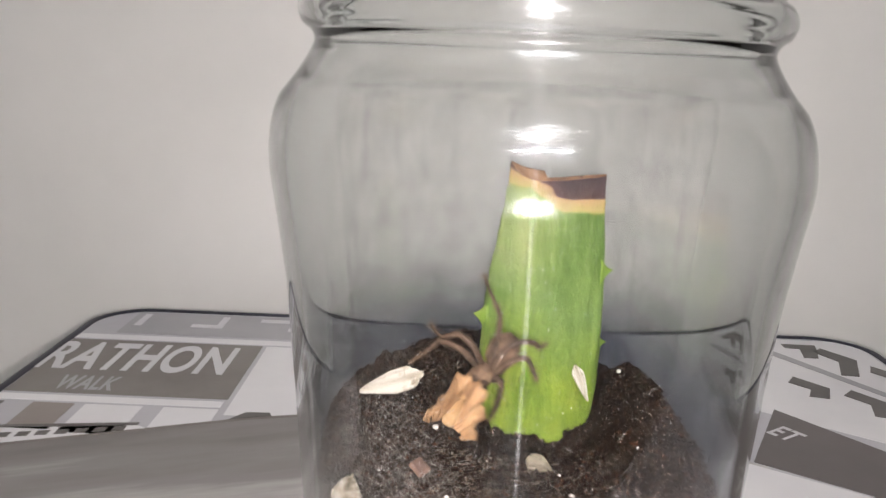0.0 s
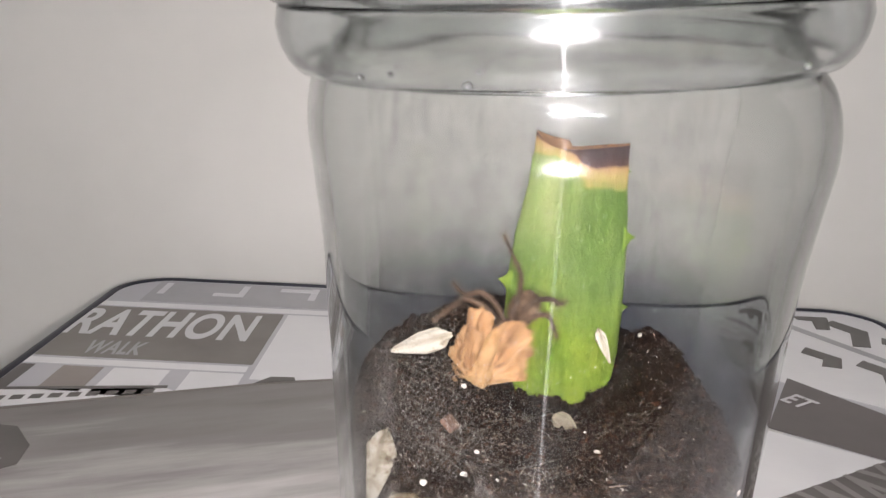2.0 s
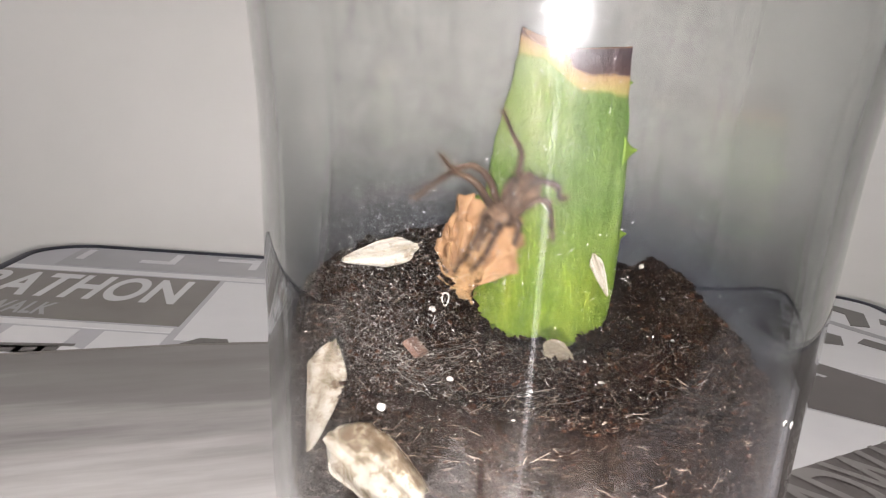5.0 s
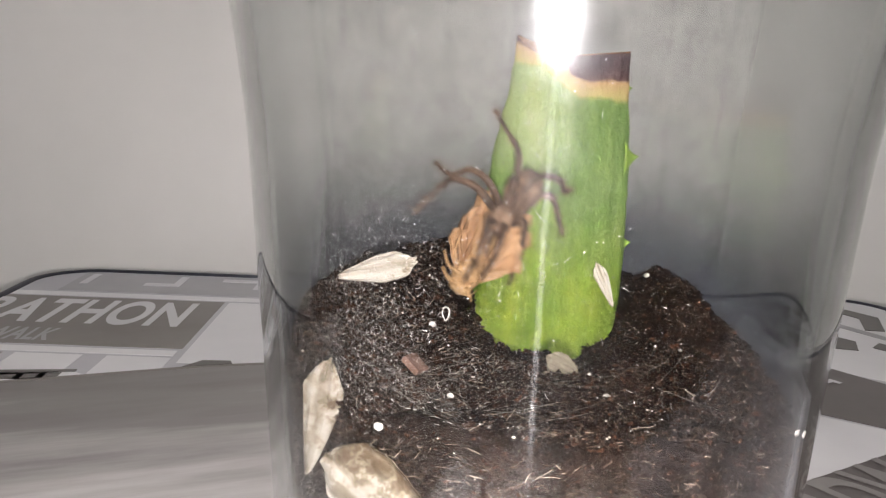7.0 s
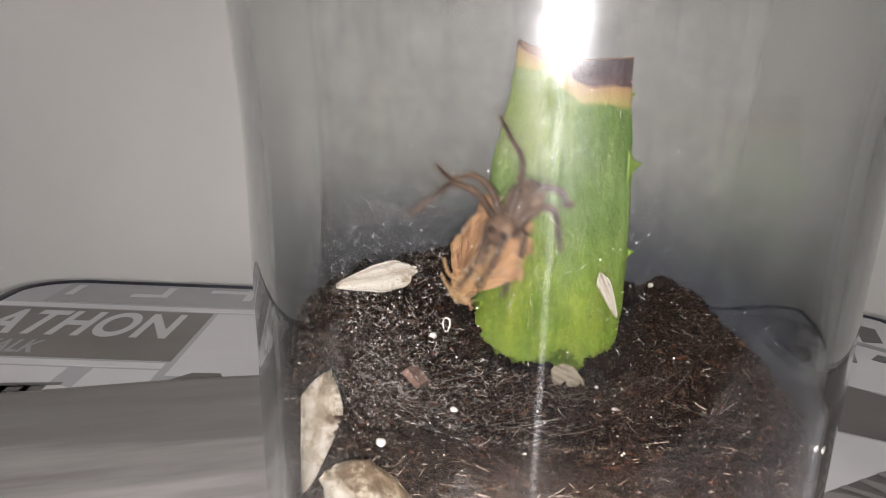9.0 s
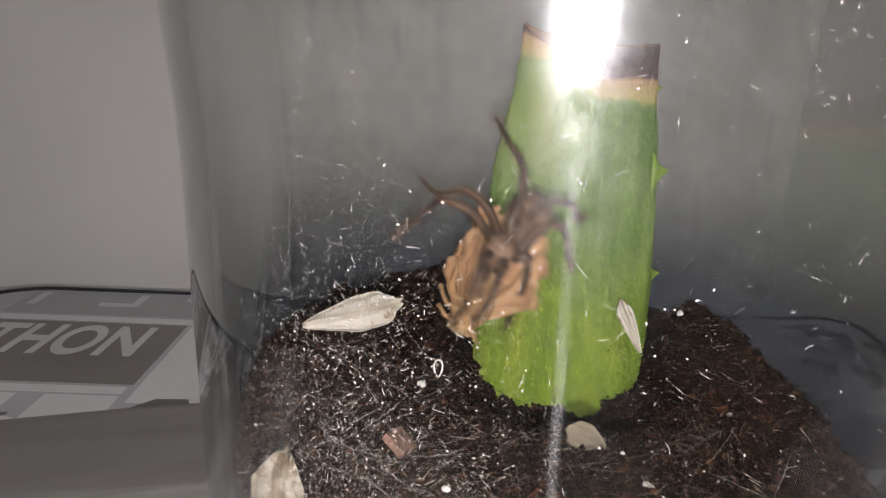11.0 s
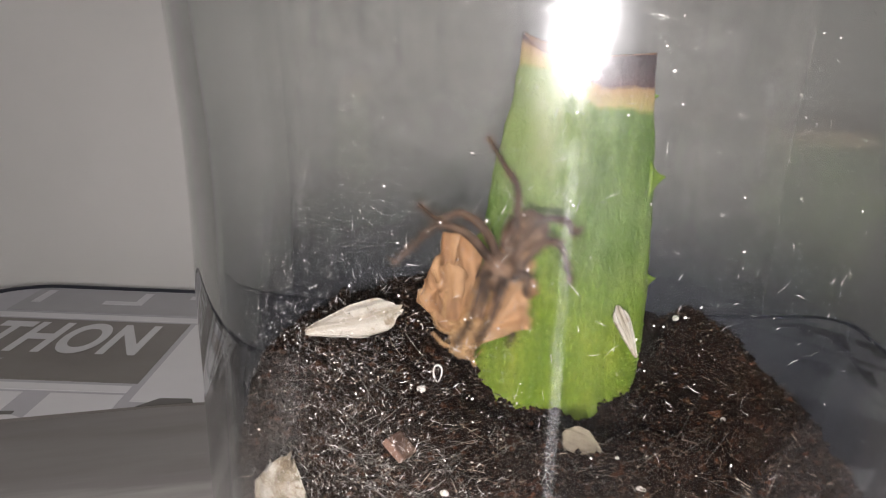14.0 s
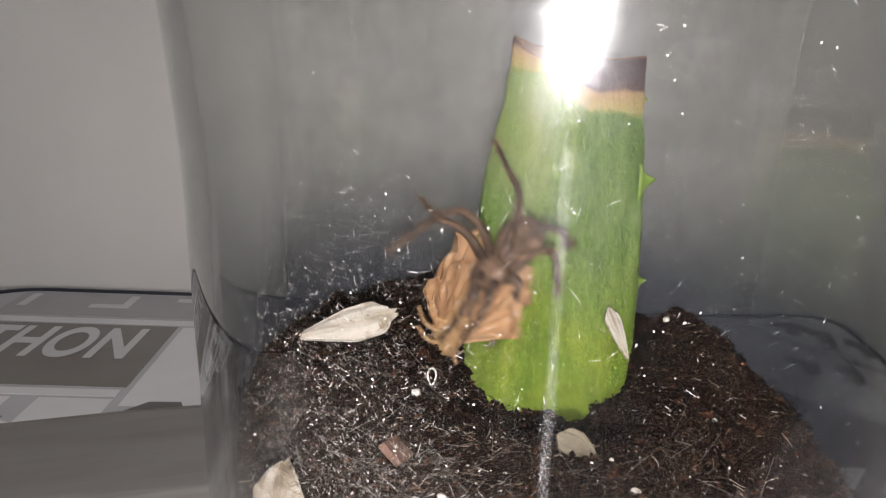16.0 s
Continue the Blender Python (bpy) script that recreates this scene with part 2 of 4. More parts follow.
def photo_ink():
    """Pale sky with slanting darker clouds, darker towards the top of the picture."""
    m, nodes, links, b = shader("print_photo", 0.38)
    tc = nodes.new("ShaderNodeTexCoord")
    sep = nodes.new("ShaderNodeSeparateXYZ")
    links.new(tc.outputs["Object"], sep.inputs[0])
    n = noise_tex(nodes, links, 22, 6, 0.6, (1, 1, 1))
    mp = nodes["Mapping"]
    mp.vector_type = "TEXTURE"
    mp.inputs["Rotation"].default_value = (0, 0, 0.38)
    mp.inputs["Scale"].default_value = (3.2, 0.55, 1)
    ma = nodes.new("ShaderNodeMath")
    ma.operation = "MULTIPLY_ADD"
    ma.inputs[1].default_value = -0.35
    links.new(sep.outputs["X"], ma.inputs[0])
    links.new(sep.outputs["Y"], ma.inputs[2])
    ad = nodes.new("ShaderNodeMath")
    ad.operation = "MULTIPLY_ADD"
    ad.inputs[1].default_value = 0.24
    links.new(n.outputs["Fac"], ad.inputs[0])
    links.new(ma.outputs[0], ad.inputs[2])
    mr = nodes.new("ShaderNodeMapRange")
    mr.inputs["From Min"].default_value, mr.inputs["From Max"].default_value = 0.12, 0.29
    links.new(ad.outputs[0], mr.inputs["Value"])
    r = ramp(nodes, [(0.0, (0.62, 0.615, 0.605)), (0.3, (0.38, 0.37, 0.36)), (0.55, (0.21, 0.2, 0.195)), (0.8, (0.165, 0.153, 0.148)), (1.0, (0.12, 0.11, 0.106))])
    links.new(mr.outputs[0], r.inputs[0])
    links.new(r.outputs[0], b.inputs["Base Color"])
    return m


M_ALOE = aloe_skin()
M_PHOTO = photo_ink()
M_CUT = grained("dry_cut", [(0.3, (0.1, 0.055, 0.04)), (0.7, (0.28, 0.15, 0.07))], 220, 0.7, 0.5, 900)
M_TOOTH = grained("aloe_tooth", [(0.3, (0.13, 0.24, 0.025)), (0.7, (0.25, 0.35, 0.06))], 150, 0.45, 0.1, 600)


def dry_wing(name, brown, dull=1.0, torn=0.0):
    """Papery cream wing: fine lengthwise veins and brown scaly mottling."""
    m, nodes, links, b = shader(name, 0.65, 0, 0.3)
    veins = noise_tex(nodes, links, 420, 3, 0.6, (0.06, 1, 1))
    spots = noise_tex(nodes, links, 330, 6, 0.75)
    r1 = ramp(nodes, [(p, tuple(dull * c for c in col)) for p, col in ((0.34, (0.34, 0.29, 0.21)), (0.46, (0.54, 0.5, 0.42)), (0.6, (0.64, 0.61, 0.54)))])
    r2 = ramp(nodes, [(brown - 0.1, (0.22, 0.16, 0.1)), (brown, (0.6, 0.54, 0.45)), (brown + 0.08, (1, 1, 1))])
    links.new(veins.outputs["Fac"], r1.inputs[0])
    fac = spots.outputs["Fac"]
    if torn:
        # scales rubbed off along one margin
        sep = nodes.new("ShaderNodeSeparateXYZ")
        links.new(nodes["Texture Coordinate"].outputs["Object"], sep.inputs[0])
        bare = nodes.new("ShaderNodeMapRange")
        bare.inputs["From Min"].default_value, bare.inputs["From Max"].default_value = -0.0045, 0.002
        bare.inputs["To Min"].default_value, bare.inputs["To Max"].default_value = -torn, 0.06
        links.new(sep.outputs["Y"], bare.inputs["Value"])
        total = nodes.new("ShaderNodeMath")
        links.new(fac, total.inputs[0])
        links.new(bare.outputs[0], total.inputs[1])
        fac = total.outputs[0]
    links.new(fac, r2.inputs[0])
    mix = nodes.new("ShaderNodeMix")
    mix.data_type, mix.blend_type = "RGBA", "MULTIPLY"
    mix.inputs[0].default_value = 1.0
    links.new(r1.outputs[0], mix.inputs[6])
    links.new(r2.outputs[0], mix.inputs[7])
    links.new(mix.outputs[2], b.inputs["Base Color"])
    bp = nodes.new("ShaderNodeBump")
    bp.inputs["Strength"].default_value, bp.inputs["Distance"].default_value = 0.8, 0.0005
    links.new(veins.outputs["Fac"], bp.inputs["Height"])
    links.new(bp.outputs[0], b.inputs["Normal"])
    return m


M_WINGDRY = dry_wing("dry_moth_wing", 0.38, 0.84)
M_WINGMOTTLED = dry_wing("mottled_moth_wing", 0.46, 0.52)
M_WINGTORN = dry_wing("torn_moth_wing", 0.46, 0.54, 0.17)
M_WINGTAN = grained("moth_wing_tan", [(0.3, (0.09, 0.05, 0.028)), (0.4, (0.27, 0.15, 0.078)), (0.52, (0.45, 0.265, 0.135)), (0.75, (0.6, 0.4, 0.23))], 170, 0.75, 0.5, 1100, stretch=(0.3, 1, 1), dist=0.0004)
M_MOTH = grained("moth_fur", [(0.3, (0.35, 0.2, 0.09)), (0.7, (0.62, 0.42, 0.22))], 300, 0.85, 0.9, 1500, dist=0.0006)
M_SPIDER = grained("spider_fur", [(0.3, (0.055, 0.033, 0.02)), (0.5, (0.16, 0.098, 0.06)), (0.7, (0.34, 0.23, 0.155))], 260, 0.75, 0.7, 1400, dist=0.0005)
M_SPIDERLEG = grained("spider_leg", [(0.3, (0.03, 0.019, 0.013)), (0.7, (0.16, 0.1, 0.065))], 220, 0.6, 0.4, 1200)
M_HUSK = grained("dry_husk", [(0.3, (0.1, 0.085, 0.06)), (0.7, (0.19, 0.165, 0.12))], 250, 0.7, 0.4, 900)
M_BARK = grained("bark_chip", [(0.3, (0.09, 0.05, 0.035)), (0.7, (0.2, 0.12, 0.09))], 200, 0.85, 0.8, 900)
M_BLACK = grained("phone_black", [(0.3, (0.01, 0.01, 0.01)), (0.7, (0.02, 0.02, 0.02))], 50, 0.4, 0)

M_SILK = grained("silk", [(0.3, (0.09, 0.086, 0.08)), (0.7, (0.3, 0.29, 0.27))], 100, 0.4, 0)


# ---- builders ----
def mesh_of(name, verts, faces, mat, smooth=True):
    me = bpy.data.meshes.new(name)
    me.from_pydata([(x * C, y * C, z * C) for x, y, z in verts], [], faces)
    me.materials.append(mat)
    if smooth:
        me.polygons.foreach_set("use_smooth", [True] * len(me.polygons))
    me.update()
    return me


def part(name, data, material, parent=None, label=""):
    """One mesh object from a bmesh (in centimetres) or from (verts, faces), under a thing or under a part."""
    if isinstance(data, tuple):
        me = mesh_of(name, data[0], data[1], material, data[2] if len(data) > 2 else True)
    else:
        for v in data.verts:
            v.co *= C
        me = bpy.data.meshes.new(name)
        data.to_mesh(me)
        data.free()
        me.materials.append(material)
    ob = new(name, me)
    ob.parent = parent
    return tagged(ob, label)


def empty(name, m=None):
    ob = new(name)
    ob.empty_display_size = 0.01
    if m is not None:
        ob.matrix_basis = m
    return ob


def at(x, y, z, rx=0, ry=0, rz=0):
    return pose(x * C, y * C, z * C, rx, ry, rz)


def box(x0, x1, y0, y1, z0, z1, bevel=0.0):
    bm = bmesh.new()
    bmesh.ops.create_cube(bm, size=1)
    for v in bm.verts:
        v.co = Vector(((x0 + x1) / 2 + v.co.x * (x1 - x0), (y0 + y1) / 2 + v.co.y * (y1 - y0), (z0 + z1) / 2 + v.co.z * (z1 - z0)))
    if bevel:
        bmesh.ops.bevel(bm, geom=list(bm.edges), offset=bevel, segments=2, profile=0.6, affect="EDGES")
    return bm


def loft(rings, closed=True, cap_first=False, cap_last=False):
    """Faces between rings of equal length."""
    n = len(rings[0])
    verts = [p for r in rings for p in r]
    faces = []
    for i in range(len(rings) - 1):
        for j in range(n if closed else n - 1):
            k = (j + 1) % n
            faces.append((i * n + j, i * n + k, (i + 1) * n + k, (i + 1) * n + j))
    if cap_first:
        faces.append(tuple(range(n - 1, -1, -1)))
    if cap_last:
        faces.append(tuple(range((len(rings) - 1) * n, len(rings) * n)))
    return verts, faces


def tube(points, radii, sides=8):
    """A bent tube along points, with a radius at each."""
    pts = [Vector(p) for p in points]
    rings = []
    for i, p in enumerate(pts):
        d = (pts[min(i + 1, len(pts) - 1)] - pts[max(i - 1, 0)]).normalized()
        a = d.cross(Vector((0, 0, 1)) if abs(d.z) < 0.9 else Vector((1, 0, 0))).normalized()
        b = d.cross(a)
        rings.append([tuple(p + radii[i] * (math.cos(q) * a + math.sin(q) * b)) for q in (2 * math.pi * k / sides for k in range(sides))])
    return loft(rings, True, True, True)


def smooth_line(points, steps=6):
    """A rounder line through the points (Catmull-Rom)."""
    p = [Vector(q) for q in points]
    p = [2 * p[0] - p[1]] + p + [2 * p[-1] - p[-2]]
    out = []
    for i in range(1, len(p) - 2):
        for s in range(steps):
            t = s / steps
            out.append(0.5 * (2 * p[i] + (p[i + 1] - p[i - 1]) * t + (2 * p[i - 1] - 5 * p[i] + 4 * p[i + 1] - p[i + 2]) * t * t + (3 * p[i] - p[i - 1] - 3 * p[i + 1] + p[i + 2]) * t ** 3))
    return out + [p[-2]]


def blob(rx, ry, rz, seg=20, rings=12, bump=0.0, seed=0):
    bm = bmesh.new()
    bmesh.ops.create_uvsphere(bm, u_segments=seg, v_segments=rings, radius=1)
    for v in bm.verts:
        f = 1 + bump * noise.noise(v.co * 2.3 + Vector((seed * 7.1, 0, 0)))
        v.co = Vector((v.co.x * rx, v.co.y * ry, v.co.z * rz)) * f
    for f in bm.faces:
        f.smooth = True
    return bm


def sheet(poly, z0, z1):
    """A flat slab of a polygon outline, from z0 to z1."""
    n = len(poly)
    verts = [(x, y, z0) for x, y in poly] + [(x, y, z1) for x, y in poly]
    faces = [tuple(range(n - 1, -1, -1)), tuple(range(n, 2 * n))] + [(i, (i + 1) % n, n + (i + 1) % n, n + i) for i in range(n)]
    return verts, faces, False


def rounded(x0, x1, y0, y1, r, seg=10):
    out = []
    for cx, cy, a in ((x1 - r, y1 - r, 0), (x0 + r, y1 - r, 90), (x0 + r, y0 + r, 180), (x1 - r, y0 + r, 270)):
        out += [(cx + r * math.cos(radians(a + 90 * k / seg)), cy + r * math.sin(radians(a + 90 * k / seg))) for k in range(seg + 1)]
    return out


def lettering(name, text, mat, parent, x, y, z, height, wide, turn=0.0, space=1.0, slant=0.0):
    """Flat printed letters: cap height, width factor and turn about z; (x, y) is the start of the base line."""
    cu = bpy.data.curves.new(name, "FONT")
    cu.body, cu.size, cu.space_character, cu.offset = text, height / 0.7, space, 0.04 * height
    tmp = new(name, cu)
    bpy.context.view_layer.update()
    me = bpy.data.meshes.new_from_object(tmp.evaluated_get(bpy.context.evaluated_depsgraph_get()))
    bpy.data.objects.remove(tmp)
    t = radians(turn)
    for v in me.vertices:
        px, py = v.co.x * wide + v.co.y * slant, v.co.y
        v.co = Vector(((x + px * math.cos(t) - py * math.sin(t)) * C, (y + px * math.sin(t) + py * math.cos(t)) * C, z * C))
    me.materials.clear()
    me.materials.append(mat)
    ob = new(name, me)
    ob.parent = parent
    return ob


# ---- the room ----
def room():
    x0, x1, y0, y1, z0, z1 = -160, 160, -260, 27.5, -28, 190
    for name, b, mat, label in (
        ("wall_north", (x0 - 10, x1 + 10, y1, y1 + 10, z0, z1), M_WALL, "plain off-white painted wall behind the table"),
        ("wall_south", (x0 - 10, x1 + 10, y0 - 10, y0, z0, z1), M_WALLDIM, "unseen plain wall, coloured dark to dim reflections in the jar"),
        ("wall_west", (x0 - 10, x0, y0, y1, z0, z1), M_WALLDIM, "unseen plain wall, coloured dark to dim reflections in the jar"),
        ("wall_east", (x1, x1 + 10, y0, y1, z0, z1), M_WALLDIM, "unseen plain wall, coloured dark to dim reflections in the jar"),
        ("ceiling", (x0 - 10, x1 + 10, y0 - 10, y1 + 10, z1, z1 + 10), M_CEIL, "unseen plain ceiling, coloured grey to dim reflections"),
        ("floor", (x0 - 10, x1 + 10, y0 - 10, y1 + 10, z0 - 10, z0), M_FLOOR, "unseen plain brown floor under the table, coloured dark to dim reflections"),
    ):
        tagged(part(name, box(*b), mat), label, name.split("_")[0], kind="structure")
    lamp = tagged(empty("tube_lamp", at(-6, -170, 182)), "white tube lamp fixed under the ceiling", "lamp")
    part("housing", box(-42, 42, -3, 3, 4, 8, 0.5), M_CEIL, lamp)
    for x in (-38, 38):
        part("tube_holder", box(x - 1, x + 1, -1.5, 1.5, -1.5, 4.2, 0.2), M_CEIL, lamp)
    part("tube", tube([(-37, 0, 0), (37, 0, 0)], [1.3, 1.3], 16), glow("tube_glow", (1.0, 0.96, 0.97), TUBE), lamp, "glowing white glass tube")


# ---- the printed folding table ----
TX0, TX1, TY0, TY1 = -19.6, 19.75, -34.0, 24.9


def table():
    t = tagged(empty("folding_table"), "small folding table with a grey city print and dark blue rim", "table")
    part("top", sheet(rounded(TX0 + 0.38, TX1 - 0.38, TY0 + 0.38, TY1 - 0.38, 2.47), -1.2, 0.0), M_PAPER, t, "pale grey printed table top")
    outer, inner = rounded(TX0, TX1, TY0, TY1, 2.85), rounded(TX0 + 0.42, TX1 - 0.42, TY0 + 0.42, TY1 - 0.42, 2.43)
    rings = []
    for f, z in ((1, -1.25), (0.5, -1.32), (0, -1.1), (0, -0.2), (0.3, 0.09), (0.7, 0.11), (1, 0.02), (1, -1.25)):
        rings.append([(ox + (ix - ox) * f, oy + (iy - oy) * f, z) for (ox, oy), (ix, iy) in zip(outer, inner)])
    part("rim", loft(rings), M_RIM, t, "dark blue plastic edge band")
    for x in (-17, 17):
        for y in (-28, 19):
            part("leg", tube([(x, y, -1.2), (x * 1.04, y * 1.03, -27.9)], [0.8, 0.8], 12), M_METAL, t)
    # printed panels, each a thin layer of ink over the one below
    e = 0.012
    left = TX0 + 0.45

    def panel(name, poly, mat, lift=1):
        return part(name, sheet(poly, 0.0, e * lift), mat, t)

    def quad(x0, x1, y0, y1):
        return [(x0, y0), (x1, y0), (x1, y1), (x0, y1)]

    panel("print_panel", quad(-17.6, -3.2, 20.7, 24.3), M_MID)
    panel("print_panel", quad(left, -10.3, 12.75, 19.55), M_DARK)
    panel("print_panel", quad(left, -3.2, 19.75, 20.4), M_WHITE)
    panel("print_panel", quad(-10.1, -3.0, 11.2, 19.5), M_WHITE)
    # mottled dark blue area of the top behind the jar
    panel("print_panel", [(-2.9, 12.4), (0, 12.8), (3.5, 13.1), (7.9, 10.2), (7.9, 24.3), (-2.9, 24.3)], M_DARKBLUE)
    panel("print_panel", quad(left, -10.4, 11.9, 12.5), M_WHITE)
    panel("print_panel", quad(-17.5, -15.9, 9.2, 11.7), M_BROWN)
    panel("print_panel", quad(left, -18.6, 9.2, 11.7), M_INK)
    panel("print_panel", quad(-15.5, -13.3, 9.0, 11.7), M_WHITE)
    panel("print_panel", quad(-12.5, -10.4, 9.4, 11.7), M_WHITE)
    panel("print_panel", [(left, 8.95), (-12.9, 9.9), (-12.9, 10.15), (left, 9.2)], M_INK, 2)
    panel("print_panel", [(left, 7.2), (-12.4, 9.6), (-12.9, 9.9), (left, 8.95)], M_WHITE)
    lettering("letters", "RATHON", M_LETTER, t, -19.35, 15.6, e * 2, 3.45, 0.385, 0, 1.05)
    lettering("letters", "WALK", M_MID, t, -17.45, 13.2, e * 2, 1.5, 0.37, 0, 1.05)
    for x, w in ((-17.2, 0.35), (-13.2, 0.35), (-9.6, 0.35)):
        panel("print_mark", quad(x, x + w, 22.0, 24.0), M_LETTER, 2)
    panel("print_mark", quad(-14.4, -12.9, 22.0, 22.5), M_LETTER, 3)
    panel("print_mark", quad(-11.2, -9.3, 23.3, 23.8), M_LETTER, 3)
    for i in range(9):
        x = -18.6 + 0.62 * i
        panel("print_mark", [(x, 8.0 + 0.16 * i), (x + 0.4, 8.1 + 0.16 * i), (x + 0.4, 8.5 + 0.16 * i), (x, 8.4 + 0.16 * i)], M_INK, 2)
    # the large photograph: soft grey sky that pales towards the viewer
    photo = [(left, 7.0), (-9.2, 11.0), (-7.0, 11.6), (-3.0, 12.2), (0, 12.6), (3.4, 12.9), (9.6, 8.6), (7.4, 3.1), (4.0, -2.0), (4.0, -33.5), (left, -33.5)]
    part("photo_print", sheet(photo, 0.0, e * 1.5), M_PHOTO, t, "soft grey photograph of sky and waterfront")
    panel("print_mark", [(left, 7.0), (-9.2, 11.0), (-7.0, 11.6), (-3.0, 12.2), (-3.0, 11.98), (-7.0, 11.38), (-9.2, 10.78), (left, 6.78)], M_DARK, 2)
    for tip, b0, b1 in (((-11.0, -1.87), (-11.35, -3.2), (-10.9, -3.2)), ((-9.27, -2.1), (-9.9, -2.9), (-9.65, -3.1)), ((-12.9, -1.2), (-13.2, -2.9), (-12.5, -2.8))):
        panel("print_mark", [tip, b0, (b0[0] - 0.5, b0[1] - 2.5), (b1[0] - 0.3, b1[1] - 2.6), b1], M_BROWN, 3)
    panel("print_panel", quad(left, 19.2, -33.5, -12.4), M_DEEP, 3)
    panel("print_panel", quad(left, -6.0, -12.3, -4.2), M_DARK, 2.4)
    panel("print_panel", quad(4.1, 19.2, -12.3, -7.0), M_MID, 2.4)
    # darker steps towards the black margin, added to soften its reflection in the jar
    for y0, y1, ink in ((-12.35, -11.8, M_SIGN), (-11.8, -11.3, M_DARK), (-11.3, -10.9, M_BROWN)):
        panel("print_panel", quad(-5.95, 3.95, y0, y1), ink, 2.4)
    # dark spires of the skyline, nearer than the jar
    for x0, y0, x1, y1, w in ((-4.35, -12.2, -3.05, -9.2, 0.2), (-0.95, -12.1, -1.3, -8.0, 0.34), (-0.1, -11.4, 0.1, -8.2, 0.26), (3.15, -12.3, 2.6, -8.6, 0.32), (6.6, -10.2, 5.4, -7.2, 0.2)):
        panel("print_mark", [(x0 - w, y0), (x0 + w, y0), (x1 + w * 0.8, y1), (x1 - w * 0.8, y1)], M_INK, 3)
    panel("print_mark", [(left, 6.3), (-16.6, 6.0), (-15.6, 4.7), (-15.4, 3.4), (-16.6, 2.2), (-18, 1.6), (left, 1.2)], M_INK, 3)
    panel("print_mark", [(left, 4.3), (-17.5, 4.1), (-16.0, 3.7), (-16.4, 3.2), (left, 3.3)], M_MID, 4)
    panel("print_mark", [(-9.8, 10.75), (-8.3, 11.25), (-8.4, 11.55), (-9.3, 11.5)], M_INK, 3)
    # the far right: pale signs with black marks, a dark band, a white sheet and a street sign
    panel("print_panel", [(8, 16.2), (19.2, 8.0), (19.2, 24.2), (12, 24.3), (8, 24.3)], M_WHITE)
    panel("print_panel", [(13.6, 22.4), (19.3, 12.6), (19.3, 13.5), (14.2, 22.5)], M_MID, 2)
    panel("print_panel", [(11.7, 14.2), (14.6, 10.2), (19.3, 4.5), (19.3, -2.0), (12.7, 6.5), (9.2, 9.0)], M_SIGN, 2)
    panel("print_panel", [(9.0, 8.8), (12.6, 6.4), (9.8, 5.0), (7.0, 2.9), (6.0, 5.5)], M_WHITE, 2)
    for mark in (
        [(15.2, 23.4), (16.9, 23.4), (16.8, 22.9), (16.3, 21.3), (15.6, 21.3), (15.9, 22.7), (15.2, 22.8)],
        [(17.0, 22.9), (18.1, 21.2), (17.2, 18.8), (16.4, 18.9), (17.1, 20.9), (16.4, 22.3)],
        [(14.0, 18.4), (15.1, 17.0), (14.6, 15.7), (13.8, 15.9), (14.2, 16.8), (13.5, 17.6)],
        [(16.0, 16.9), (17.0, 15.4), (16.5, 13.6), (15.7, 13.9), (16.1, 15.2), (15.4, 16.2)],
        [(18.4, 20.4), (19.2, 19.2), (19.2, 16.6), (18.4, 16.8), (18.6, 18.6), (18.0, 19.5)],
    ):
        panel("print_mark", mark, M_INK, 3)
    panel("print_panel", [(6.6, 2.9), (11.9, 6.3), (19.3, 10.8), (19.3, 5.6), (9.2, 0.3), (6.4, -1.2)], M_SIGN, 3)
    lettering("letters", "OADWAY", M_SIGNLETTER, t, 6.3, -0.35, e * 5, 2.5, 0.5, 33, 1.05)
    lettering("letters", "ET", M_LETTER, t, 10.5, 11.7, e * 5, 1.1, 0.6, -53, 1.1)


# ---- the jar ----
PROFILE = [(0.0, 3.18), (0.03, 3.93), (0.22, 4.48), (0.6, 4.8), (1.2, 5.0), (2.5, 5.11), (4.0, 5.22), (6.3, 5.4), (8.3, 5.56), (9.4, 5.71), (10.2, 5.83), (10.9, 5.94), (11.5, 5.99),
           (12.1, 5.94), (12.6, 5.78), (13.0, 5.48), (13.4, 5.23), (13.75, 5.06), (13.97, 5.13), (14.12, 5.32), (14.42, 5.43), (14.72, 5.33), (14.92, 5.1), (15.3, 5.04), (15.95, 5.04)]


def wall(z):
    """Thickness of the glass at a height."""
    return 0.32 + 0.03 * step((z - 2.0) / 7.0) * (1 - step((z - 12.0) / 2.0))


def step(t):
    t = min(1, max(0, t))
    return t * t * (3 - 2 * t)


def half_width(z):
    for (z0, r0), (z1, r1) in zip(PROFILE, PROFILE[1:]):
        if z <= z1:
            return r0 + (r1 - r0) * max(0, z - z0) / (z1 - z0)
    return PROFILE[-1][1]


def jar_point(theta, r, z):
    """A rounded square body that turns round at the neck."""
    k = min(1, max(0, (z - 11.0) / 2.4))
    n = 2.1 + (2.0 - 2.1) * k
    deep = 1.12 + (1.0 - 1.12) * k
    c, s = math.cos(theta), math.sin(theta)
    return (r * math.copysign(abs(c) ** (2 / n), c), r * deep * math.copysign(abs(s) ** (2 / n), s), z)


def jar_ring(r, z, n=128):
    return [jar_point(2 * math.pi * i / n, r, z) for i in range(n)]


def fine_profile():
    pts = [Vector((r, z, 0)) for z, r in PROFILE]
    return [(p.y, p.x) for p in smooth_line(pts, 3)]


